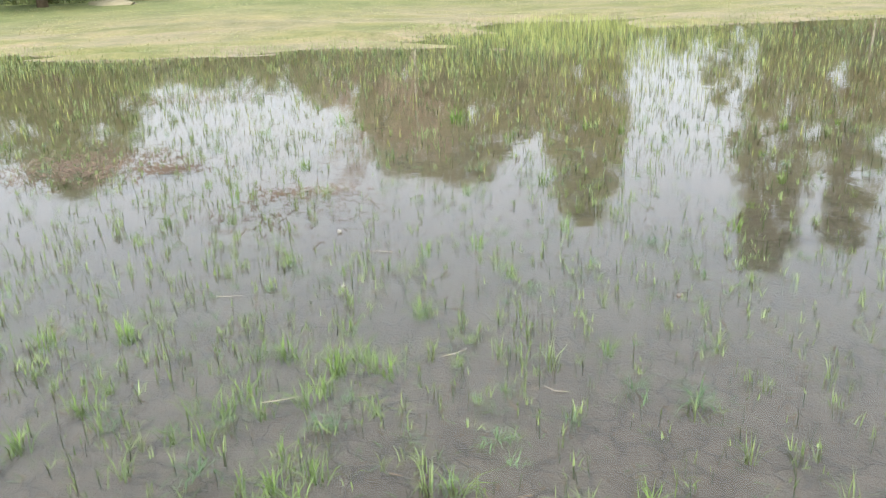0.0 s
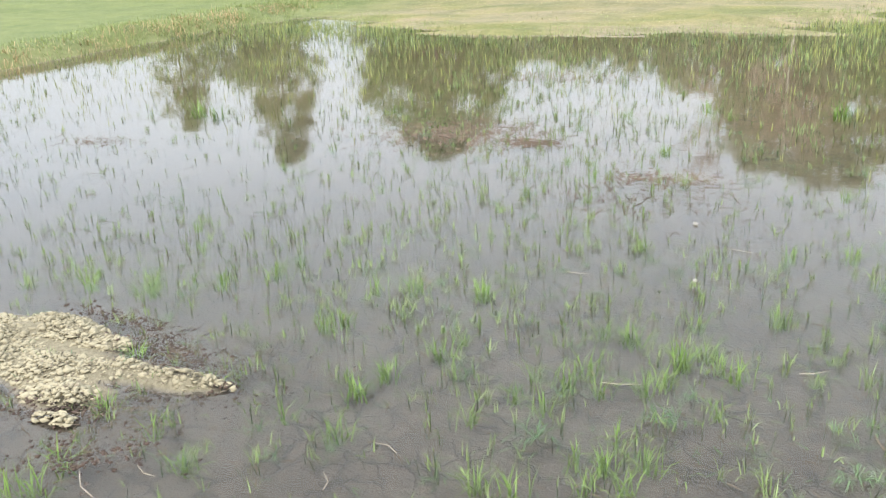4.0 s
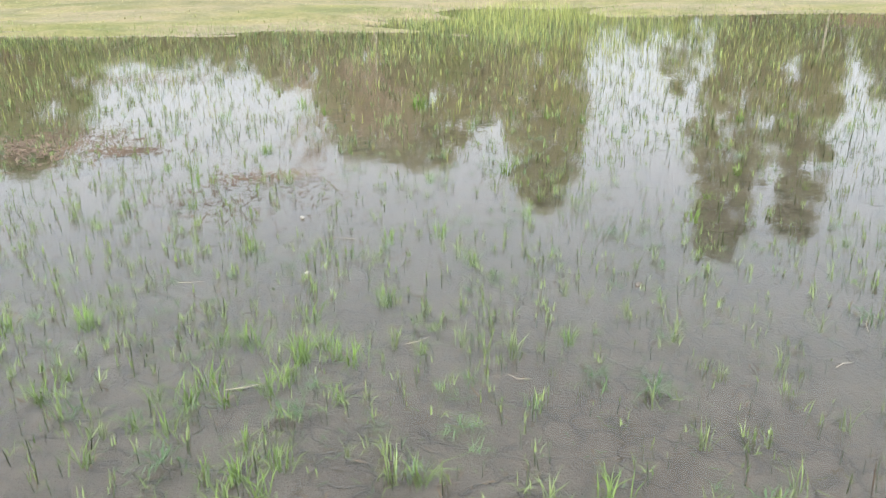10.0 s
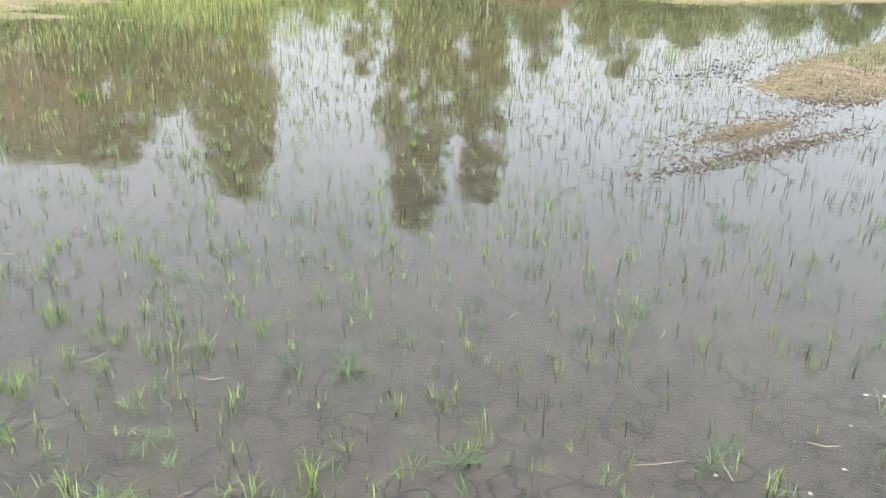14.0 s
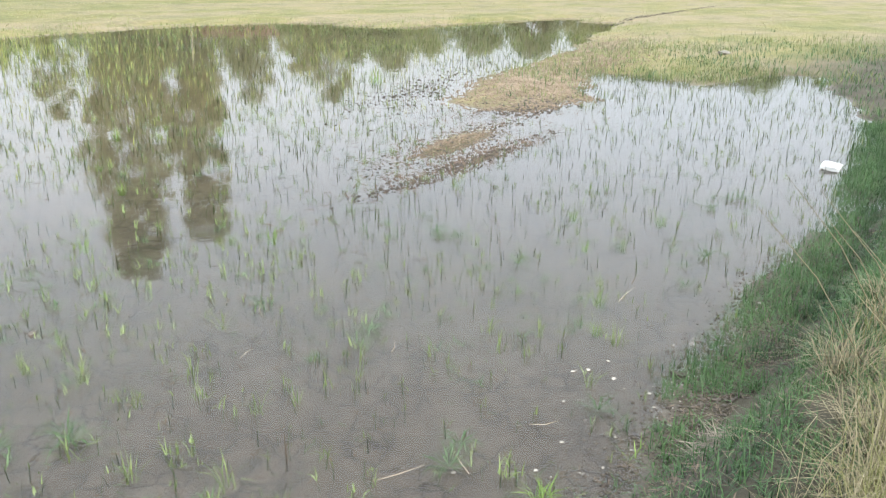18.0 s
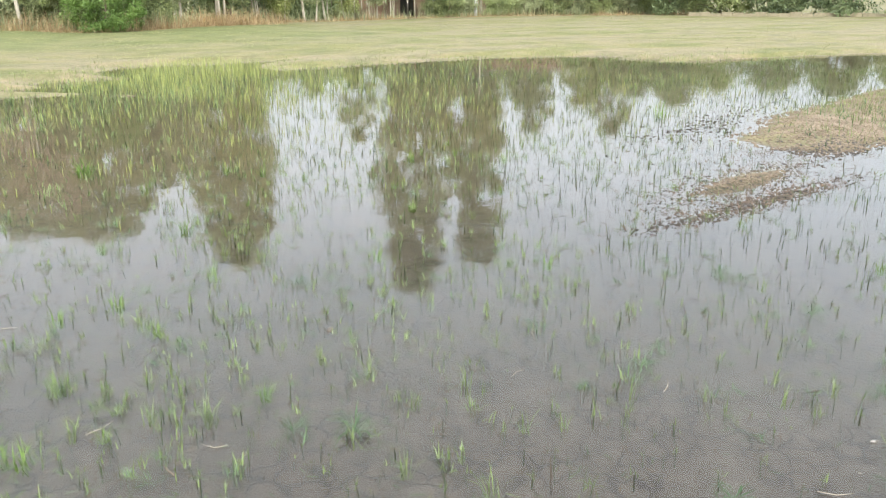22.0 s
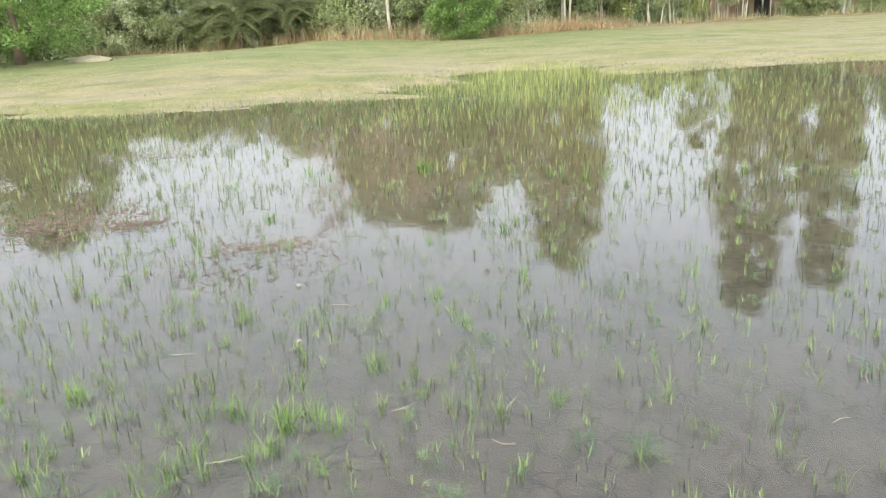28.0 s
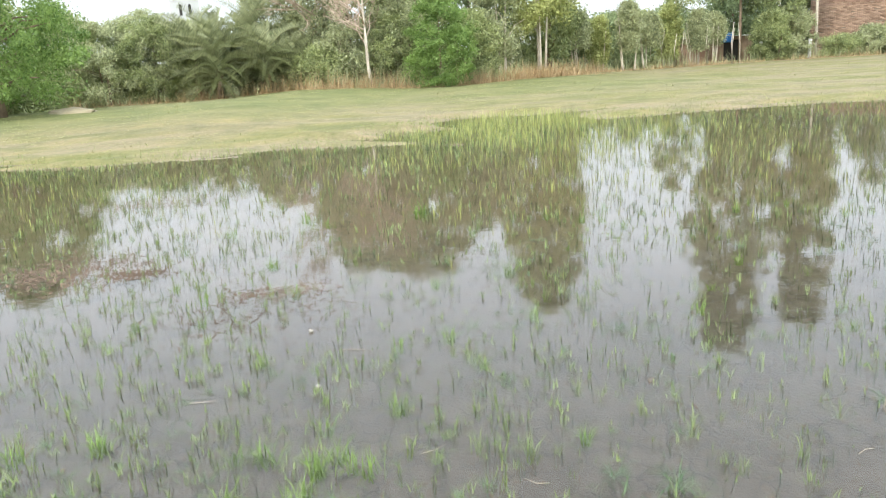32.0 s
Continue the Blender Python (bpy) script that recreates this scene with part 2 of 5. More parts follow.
SOIL, WATER = ground_material(), water_material()
SEEDLING = leafy("seedling_green", (0.08, 0.122, 0.045), (0.305, 0.39, 0.155), 0.5, 0.15)
TUFT = leafy("tuft_green", (0.075, 0.145, 0.034), (0.265, 0.4, 0.1), 0.5, 0.25)
DARK_WEED = leafy("weed_green", (0.04, 0.08, 0.042), (0.17, 0.26, 0.12), 0.45, 0.15)
LUSH = leafy("bank_grass_green", (0.024, 0.058, 0.025), (0.1, 0.185, 0.07), 0.5, 0.2, 2.2)
STRAW = leafy("dry_straw", (0.1, 0.087, 0.05), (0.35, 0.305, 0.19), 0.7, 0.15, 2.5)
GOLDEN = leafy("tall_seedling_green", (0.17, 0.205, 0.055), (0.46, 0.49, 0.175), 0.5, 0.2)
PALE_STALK = leafy("weathered_stalk", (0.08, 0.068, 0.052), (0.27, 0.235, 0.18), 0.8, 0.0)
OLIVE = leafy("half_dry_grass", (0.09, 0.1, 0.035), (0.25, 0.25, 0.1), 0.6, 0.2, 2.5)
REDDISH = leafy("reddish_straw", (0.065, 0.042, 0.03), (0.25, 0.175, 0.12), 0.8, 0.0)
FIELD_GREEN = leafy("pale_field_green", (0.215, 0.24, 0.088), (0.38, 0.395, 0.165), 0.7, 0.2, 0.4)
CORNER_GREEN = leafy("muted_corner_green", (0.09, 0.115, 0.045), (0.26, 0.29, 0.125), 0.55, 0.25, 0.8)
BUND_RUSSET = leafy("faded_russet_grass", (0.15, 0.11, 0.062), (0.42, 0.335, 0.2), 0.75, 0.2, 1.5)
BANK_GREEN = leafy("bank_green", (0.12, 0.16, 0.05), (0.32, 0.36, 0.14), 0.6, 0.2)
DEBRIS = leafy("rotten_straw", (0.04, 0.032, 0.024), (0.22, 0.17, 0.12), 0.8, 0.0)
RUSSET = leafy("russet_dry_grass", (0.26, 0.17, 0.09), (0.58, 0.44, 0.25), 0.75, 0.2)
FIELD_GRASS = leafy("thin_field_grass", (0.28, 0.27, 0.12), (0.43, 0.39, 0.215), 0.6, 0.25, 0.3)
LEAF_MID = leafy("leaf_mid_green", (0.15, 0.19, 0.085), (0.43, 0.48, 0.22), 0.5, 0.35)
LEAF_BRIGHT = leafy("leaf_fresh_green", (0.075, 0.15, 0.035), (0.28, 0.4, 0.12), 0.45, 0.35)
LEAF_GREY = leafy("leaf_grey_green", (0.2, 0.235, 0.125), (0.5, 0.53, 0.3), 0.5, 0.3)
LEAF_LIGHT = leafy("leaf_yellow_green", (0.21, 0.25, 0.08), (0.52, 0.55, 0.22), 0.5, 0.35)
LEAF_DARK = leafy("leaf_dark_green", (0.13, 0.17, 0.09), (0.34, 0.41, 0.21), 0.5, 0.3)
FROND = leafy("palm_frond_green", (0.12, 0.145, 0.07), (0.44, 0.47, 0.26), 0.5, 0.2)
BARK_PALE = plain("pale_bark", (0.4, 0.34, 0.26), (0.74, 0.67, 0.56), 14)
BARK_BROWN = plain("brown_bark", (0.1, 0.07, 0.045), (0.3, 0.22, 0.15), 18, relief=0.6)
TWIG = plain("bare_twig", (0.42, 0.31, 0.23), (0.66, 0.53, 0.42), 15)
CLOD = plain("dry_clod", (0.235, 0.202, 0.13), (0.37, 0.322, 0.215), 24, 0.95, 0.5, by_object=0.2)
SPIT_CLOD = plain("tan_clod", (0.18, 0.138, 0.095), (0.34, 0.265, 0.185), 30, 0.95, 0.6)
STEM = leafy("seedling_stem", (0.022, 0.034, 0.016), (0.1, 0.135, 0.058), 0.5, 0.1)
RIM_MUD = plain("reddish_wet_mud", (0.035, 0.022, 0.015), (0.11, 0.068, 0.047), 30, 0.7, 0.6)
WET_CLOD = plain("wet_clod", (0.04, 0.034, 0.028), (0.13, 0.11, 0.088), 30, 0.8, 0.6, by_object=0.2)
BRICK = plain("red_brick", (0.24, 0.15, 0.105), (0.56, 0.39, 0.285), 9, 0.9, 0.5, by_object=-0.3)
BRICK_MANY = leafy("red_bricks", (0.24, 0.15, 0.105), (0.52, 0.36, 0.26), 0.9, 0.0, 0.5)
MORTAR = plain("mortar", (0.26, 0.2, 0.15), (0.4, 0.32, 0.25), 12, 0.95)
WHITEWASH = plain("whitewash", (0.62, 0.62, 0.62), (0.82, 0.82, 0.8), 3, 0.8)
CONCRETE = plain("concrete", (0.35, 0.33, 0.3), (0.6, 0.58, 0.54), 10, 0.9)
BLUE = plain("blue_sheet", (0.03, 0.14, 0.45), (0.06, 0.25, 0.65), 4, 0.5)
# near-black colour that paints the shade inside doorway and arches
OPENING_SHADE = plain("painted_opening_shade", (0.02, 0.018, 0.015), (0.05, 0.045, 0.04), 4, 0.9)
# white tower walls, greyed in colour to stand out from the bright sky
TONED_WHITEWASH = plain("toned_down_whitewash", (0.4, 0.41, 0.42), (0.56, 0.57, 0.57), 1.2, 0.9)
FOAM = plain("white_foam", (0.7, 0.71, 0.7), (0.88, 0.88, 0.86), 25, 0.6, 0.2)
PAPER = plain("pale_scrap", (0.2, 0.185, 0.155), (0.42, 0.39, 0.34), 25, 0.7)
WOOD = plain("weathered_wood", (0.28, 0.23, 0.17), (0.58, 0.5, 0.4), 20, 0.85)


# ---- mesh helpers ----
def array_mesh(name, verts, faces, mat):
    """A mesh from numpy arrays: verts (n, 3), faces (m, 4)."""
    me = bpy.data.meshes.new(name)
    me.vertices.add(len(verts))
    me.vertices.foreach_set("co", np.ascontiguousarray(verts, np.float32).ravel())
    me.loops.add(faces.size)
    me.loops.foreach_set("vertex_index", np.ascontiguousarray(faces, np.int32).ravel())
    me.polygons.add(len(faces))
    me.polygons.foreach_set("loop_start", np.arange(0, faces.size, faces.shape[1], dtype=np.int32))
    me.polygons.foreach_set("loop_total", np.full(len(faces), faces.shape[1], np.int32))
    me.materials.append(mat)
    me.update(calc_edges=True)
    return me


def part(name, bm, mat, parent=None, label="", smooth=True):
    me = bpy.data.meshes.new(name)
    bm.to_mesh(me)
    bm.free()
    me.materials.append(mat)
    if smooth:
        me.polygons.foreach_set("use_smooth", [True] * len(me.polygons))
    ob = new(name, me)
    ob.parent = parent
    return tagged(ob, label)


def child(name, me, parent, label=""):
    ob = new(name, me)
    ob.parent = parent
    return tagged(ob, label)


def empty(name, m, label, category, group=""):
    ob = new(name)
    ob.empty_display_size = 0.2
    ob.matrix_world = m
    return tagged(ob, label, category, group)


def box(bm, x0, x1, y0, y1, z0, z1):
    r = bmesh.ops.create_cube(bm, size=1)
    bmesh.ops.transform(bm, verts=r["verts"], matrix=Matrix.Translation(((x0 + x1) / 2, (y0 + y1) / 2, (z0 + z1) / 2)) @ Matrix.Diagonal((x1 - x0, y1 - y0, z1 - z0, 1)))


def tube(bm, points, radii, sides=7):
    """A round tapering limb through points."""
    rings = []
    for i, (p, r) in enumerate(zip(points, radii)):
        a = Vector(points[max(i - 1, 0)])
        b = Vector(points[min(i + 1, len(points) - 1)])
        q = (b - a).to_track_quat("Z", "Y") if (b - a).length > 1e-6 else Matrix.Identity(3).to_quaternion()
        rings.append([bm.verts.new(Vector(p) + q @ Vector((r * math.cos(k * 2 * math.pi / sides), r * math.sin(k * 2 * math.pi / sides), 0))) for k in range(sides)])
    for a, b in zip(rings, rings[1:]):
        for k in range(sides):
            bm.faces.new((a[k], a[(k + 1) % sides], b[(k + 1) % sides], b[k]))
    bm.faces.new(rings[-1])
    bm.faces.new(rings[0][::-1])


def rows_smooth(x, lo, hi):
    t = np.clip((x - lo) / (hi - lo), 0, 1)
    return t * t * (3 - 2 * t)


def lattice(seed, size=64):
    return np.random.RandomState(seed).rand(size, size)


def value_noise(x, y, scale, seed=1):
    """Smooth noise from 0 to 1 over arrays."""
    g = lattice(seed)
    u, v = x * scale, y * scale
    iu, iv = np.floor(u).astype(int), np.floor(v).astype(int)
    fu, fv = u - iu, v - iv
    fu, fv = fu * fu * (3 - 2 * fu), fv * fv * (3 - 2 * fv)
    a, b = g[iu % 64, iv % 64], g[(iu + 1) % 64, iv % 64]
    c, d = g[iu % 64, (iv + 1) % 64], g[(iu + 1) % 64, (iv + 1) % 64]
    return (a * (1 - fu) + b * fu) * (1 - fv) + (c * (1 - fu) + d * fu) * fv


def blades(base, heading, lean, height, width, curl=0.5):
    """Grass blades as bent tapering strips: arrays of base points (n, 3), heading, lean (0 upright), height and width."""
    n = len(base)
    side = np.stack([-np.sin(heading), np.cos(heading), np.zeros(n)], 1)
    out = np.stack([np.cos(heading), np.sin(heading), np.zeros(n)], 1)
    up = np.array([0, 0, 1.0])
    l1, l2 = lean[:, None], (lean * (1 + curl) + 0.15 * curl)[:, None]
    h = height[:, None]
    mid = base + 0.55 * h * (np.cos(l1) * up + np.sin(l1) * out)
    tip = mid + 0.45 * h * (np.cos(l2) * up + np.sin(l2) * out)
    w = width[:, None] * side * 0.5
    v = np.stack([base - w, base + w, mid - 0.8 * w, mid + 0.8 * w, tip - 0.12 * w, tip + 0.12 * w], 1).reshape(-1, 3)
    k = np.arange(n)[:, None] * 6
    f = np.concatenate([k + [[0, 1, 3, 2]], k + [[2, 3, 5, 4]]])
    return v, f


def leaves(centres, size, droop=0.0, rs=None, slender=0.45):
    """Single leaves (or small sprays) as folded diamonds round the given centres."""
    n = len(centres)
    d = rs.randn(n, 3)
    d[:, 2] -= droop * 2
    d /= np.linalg.norm(d, axis=1)[:, None]
    e = np.cross(d, rs.randn(n, 3))
    e /= np.linalg.norm(e, axis=1)[:, None] + 1e-9
    s = (size * (0.6 + 0.8 * rs.rand(n)))[:, None]
    v = np.stack([centres - d * s * 0.5, centres + e * s * slender * 0.5, centres + d * s * 0.5, centres - e * s * slender * 0.5], 1).reshape(-1, 3)
    f = np.arange(n)[:, None] * 4 + [[0, 1, 2, 3]]
    return v, f


# ---- the lie of the land ----
# Shoreline of the flooded part, run round from the near bund to the right, back along the far bank and to the left.
SHORE = [
    (-30.0, 0.9), (-2.0, 0.9), (2.2, 1.12), (3.0, 1.36), (3.7, 1.43), (4.4, 1.53), (5.85, 1.72), (7.0, 2.0), (9.3, 2.6), (11.2, 3.4), (13.5, 4.6), (13.6, 5.3),
    (11.9, 5.5), (11.4, 6.3), (11.0, 7.3), (9.9, 6.9), (9.2, 5.95), (7.6, 5.75), (7.2, 6.5), (7.25, 7.1), (8.4, 7.6), (10.9, 8.4), (12.2, 8.85), (13.8, 9.7), (17.6, 11.5),
    (20.3, 12.8), (20.2, 14.7), (16.7, 14.9), (14.4, 15.6), (13.3, 17.7), (10.2, 19.0), (7.3, 18.9), (5.0, 18.5), (5.2, 20.6), (1.8, 20.7), (0.9, 19.4),
    (-1.6, 16.4), (-3.4, 15.8), (-5.7, 15.4), (-7.6, 16.2), (-9.6, 17.9), (-12.2, 19.4), (-13.6, 17.6), (-13.4, 12.0), (-13.6, 9.0), (-15.0, 4.0), (-30.0, 4.0),
]


def shore_distance(x, y):
    """Metres to the shore, positive on land."""
    best = np.full(x.shape, 1e9)
    inside = np.zeros(x.shape, bool)
    for (ax, ay), (bx, by) in zip(SHORE, SHORE[1:] + SHORE[:1]):
        dx, dy = bx - ax, by - ay
        t = np.clip(((x - ax) * dx + (y - ay) * dy) / (dx * dx + dy * dy), 0, 1)
        best = np.minimum(best, np.hypot(x - ax - t * dx, y - ay - t * dy))
        if ay != by:
            inside ^= ((ay > y) != (by > y)) & (x < (bx - ax) * (y - ay) / (by - ay) + ax)
    return np.where(inside, -best, best)


def bund_line(x):
    """The middle of the grassy bund on which the walker stands."""
    return 0.02 + 0.185 * np.maximum(x - 1.0, -30) * np.where(x > 1.0, 0.9, 0.35)


def hump(x, y, cx, cy, rx, ry, turn, height):
    c, s = math.cos(radians(turn)), math.sin(radians(turn))
    u, v = ((x - cx) * c + (y - cy) * s) / rx, (-(x - cx) * s + (y - cy) * c) / ry
    return height * np.exp(-(u * u + v * v))


def land_height(x, y):
    x, y = np.asarray(x, float), np.asarray(y, float)
    d = shore_distance(x, y) + (0.16 + 0.34 * rows_smooth(y, 3.2, 4.5)) * (value_noise(x, y, 1.1, 3) - 0.5) + 1.5 * (value_noise(x * 0.3, y * 1.9, 1.0, 12) - 0.5) * rows_smooth(y, 11, 15) + 0.22 * (value_noise(x, y, 4.3, 4) - 0.5) + 0.9 * (value_noise(x, y, 0.9, 14) - 0.5) * rows_smooth(x, 8.8, 10.5) * rows_smooth(y, 4, 5) * (1 - rows_smooth(y, 8, 10))
    far = rows_smooth(np.hypot(x, y), 10, 24)
    bed = -0.055 + 0.02 * (value_noise(x, y, 0.6, 5) - 0.5) + 0.014 * (value_noise(x, y, 3.1, 6) - 0.5)
    up = np.where(d > 0, np.minimum(d * 0.1, 0.1) + (0.016 * (1 - rows_smooth(x, 7, 15)) + 0.03 * (1 - rows_smooth(x, -4, 2))) * np.clip(d - 2, 0, 10) * rows_smooth(y, 12, 20), 0)
    z = bed + (up - bed) * rows_smooth(d, -0.55, 0.12)
    z += 0.012 * (value_noise(x, y, 2.3, 7) - 0.5) * (d > 0)
    # shallow streaks before the far bank
    z += hump(x, y, -0.7, 16.3, 1.7, 0.4, -22, 0.125) + hump(x, y, 1.4, 15.05, 0.5, 0.09, -24, 0.085) + hump(x, y, 0.8, 18.5, 1.2, 0.35, -14, 0.115) + hump(x, y, -1.6, 17.6, 1.6, 0.3, -20, 0.11) + hump(x, y, -9.3, 17.9, 1.0, 0.5, 20, 0.07)
    # dry hummock in the left corner, crumbling ridges at right
    lump = 0.7 + 0.6 * value_noise(x, y, 6.0, 8)
    z += np.maximum(hump(x, y, -4.1, 2.26, 1.2, 0.44, 2, 0.1), np.maximum(hump(x, y, -2.95, 2.2, 0.62, 0.22, 14, 0.098), hump(x, y, -3.2, 2.5, 0.5, 0.17, -10, 0.098))) * lump
    z += hump(x, y, -2.3, 2.32, 0.26, 0.055, 4, 0.085) * lump + hump(x, y, -2.64, 1.89, 0.15, 0.045, 8, 0.075) + hump(x, y, -2.75, 2.02, 0.22, 0.09, 20, 0.06) * lump
    z += hump(x, y, 5.85, 5.3, 0.8, 0.17, 14, 0.085) * lump + hump(x, y, 5.5, 4.72, 1.2, 0.1, 9, 0.062) * lump
    # puddles between the green strip and the bund
    z -= hump(x, y, 4.75, 1.13, 0.75, 0.12, 10, 0.085) + hump(x, y, 7.3, 1.66, 0.9, 0.13, 11, 0.1)
    # the field behind the left bank lies lower
    z -= 0.42 * rows_smooth(y, 26, 37) * (1 - rows_smooth(x, -9.0, 0.5))
    # bunds
    b = y - bund_line(x)
    foot = 0.85 - 0.33 * rows_smooth(x, 1.8, 3.4) * (b > 0)
    z += (0.36 - 0.02) * (1 - rows_smooth(np.abs(b - 0.12), 0.28, foot)) * rows_smooth(x, -14, -10) * (x < 200)
    low = rows_smooth(-b, 0.7 + 0.2 * value_noise(x, y, 1.3, 10), 1.1) * (y < 8) * (1 - rows_smooth(x, 9, 13))
    z = z * (1 - low) + (-0.05 + 0.01 * value_noise(x, y, 2, 9)) * low
    left = x + 13.9 + 0.12 * (y - 14)
    z += 0.22 * (1 - rows_smooth(np.abs(left), 0.25, 1.0)) * rows_smooth(y, 2, 4) * (1 - rows_smooth(y, 19, 23))
    return z


def graded(lo, hi, step, limit):
    """Even steps from lo to hi, and ever longer ones out to the limit."""
    mid = list(np.arange(lo, hi, step))
    s, a = step, []
    v = mid[-1]
    while v < limit:
        s *= 1.12
        v += s
        a.append(v)
    s, b, v = step, [], mid[0]
    while v > -limit:
        s *= 1.12
        v -= s
        b.append(v)
    return np.array(b[::-1] + mid + a)


def build_ground():
    xs, ys = graded(-16, 18, 0.115, 1500), graded(-2.0, 23, 0.11, 1500)
    gx, gy = np.meshgrid(xs, ys, indexing="ij")
    v = np.stack([gx, gy, land_height(gx, gy)], -1).reshape(-1, 3)
    i, j = np.meshgrid(np.arange(len(xs) - 1), np.arange(len(ys) - 1), indexing="ij")
    k = (i * len(ys) + j).ravel()[:, None]
    f = np.concatenate([k, k + len(ys), k + len(ys) + 1, k + 1], 1)
    me = array_mesh("ground", v, f, SOIL)
    me.polygons.foreach_set("use_smooth", [True] * len(me.polygons))
    tagged(new("ground", me), "muddy paddy bed rising to dry sparsely grassed banks", "ground", kind="structure")
    v = np.array([(-40, -40, 0), (60, -40, 0), (60, 24, 0), (-40, 24, 0)], float)
    tagged(new("water", array_mesh("water", v, np.array([[0, 1, 2, 3]]), WATER)), "still shallow murky water flooding the field", "water", kind="structure")


build_ground()


# ---- trees and shrubs along the far bank ----
def tree_thing(name, label, x, y, height, profile, trunk_r, bark, leaf_mat, clumps, clump_r, per_clump, leaf, droop=0.2, lean=0.0, trunk_to=0.75, seed=1, limbs=7, stems=1, group="trees along the far bank", category="tree"):
    """A tree: a tapering trunk with limbs, and a crown of many leaves in uneven clumps. profile: (share of the height, radius) rows."""
    rs = np.random.RandomState(seed)
    z0 = float(land_height(x, y)) - 0.05
    root = empty(name, pose(x, y, z0), label, category, group)
    hs, rr = np.array([p[0] for p in profile]), np.array([p[1] for p in profile])
    bm = bmesh.new()
    spine = []
    for s in range(stems):
        a = rs.uniform(0, 6.283)
        off = 0 if stems == 1 else 0.35
        pts, bend = [], rs.normal(0, 0.03, 2)
        for k in range(7):
            q = k / 6 * trunk_to
            pts.append((off * math.cos(a) * (1 + q) + lean * q * height * 0.2 + bend[0] * height * q * q, off * math.sin(a) * (1 + q) + bend[1] * height * q * q, q * height))
        tube(bm, pts, [trunk_r * (1.25 if k == 0 else 1 - 0.8 * k / 6) for k in range(7)], 8)
        spine = pts
    for k in range(limbs):
        q = rs.uniform(hs[0] * 0.8, trunk_to * 0.95)
        i = min(int(q / trunk_to * 6), 5)
        p = Vector(spine[i]).lerp(Vector(spine[i + 1]), q / trunk_to * 6 - i)
        a, r = rs.uniform(0, 6.283), np.interp(min(q + 0.12, 1), hs, rr) * rs.uniform(0.6, 0.95)
        e = p + Vector((r * math.cos(a), r * math.sin(a), height * rs.uniform(0.06, 0.16)))
        mid = p.lerp(e, 0.5) + Vector((0, 0, 0.04 * height))
        lr = trunk_r * (1 - 0.75 * q) * 0.45
        tube(bm, [p, mid, e], [lr, lr * 0.7, lr * 0.25], 5)
    part("trunk", bm, bark, root)
    q = rs.uniform(hs[0], hs[-1], clumps)
    a = rs.uniform(0, 6.283, clumps)
    r = np.interp(q, hs, rr) * np.sqrt(rs.uniform(0.05, 1.0, clumps))
    c = np.stack([r * np.cos(a) + lean * q * height * 0.2, r * np.sin(a), q * height], 1)
    size = clump_r * rs.uniform(0.55, 1.35, clumps)
    idx = np.repeat(np.arange(clumps), int(per_clump * 2.6))
    u = rs.randn(len(idx), 3)
    u *= (rs.uniform(0.35, 1, len(idx)) / np.linalg.norm(u, axis=1))[:, None]
    u[:, 2] *= 0.75
    u[:, 2] -= droop * 0.7 * rs.rand(len(idx))
    pts = c[idx] + u * size[idx][:, None]
    pts[:, 2] = np.maximum(pts[:, 2], 0.1)
    v, f = leaves(pts, np.full(len(pts), leaf * 0.72), droop, rs, 0.4)
    child("crown", array_mesh("crown", v, f, leaf_mat), root)
    return root


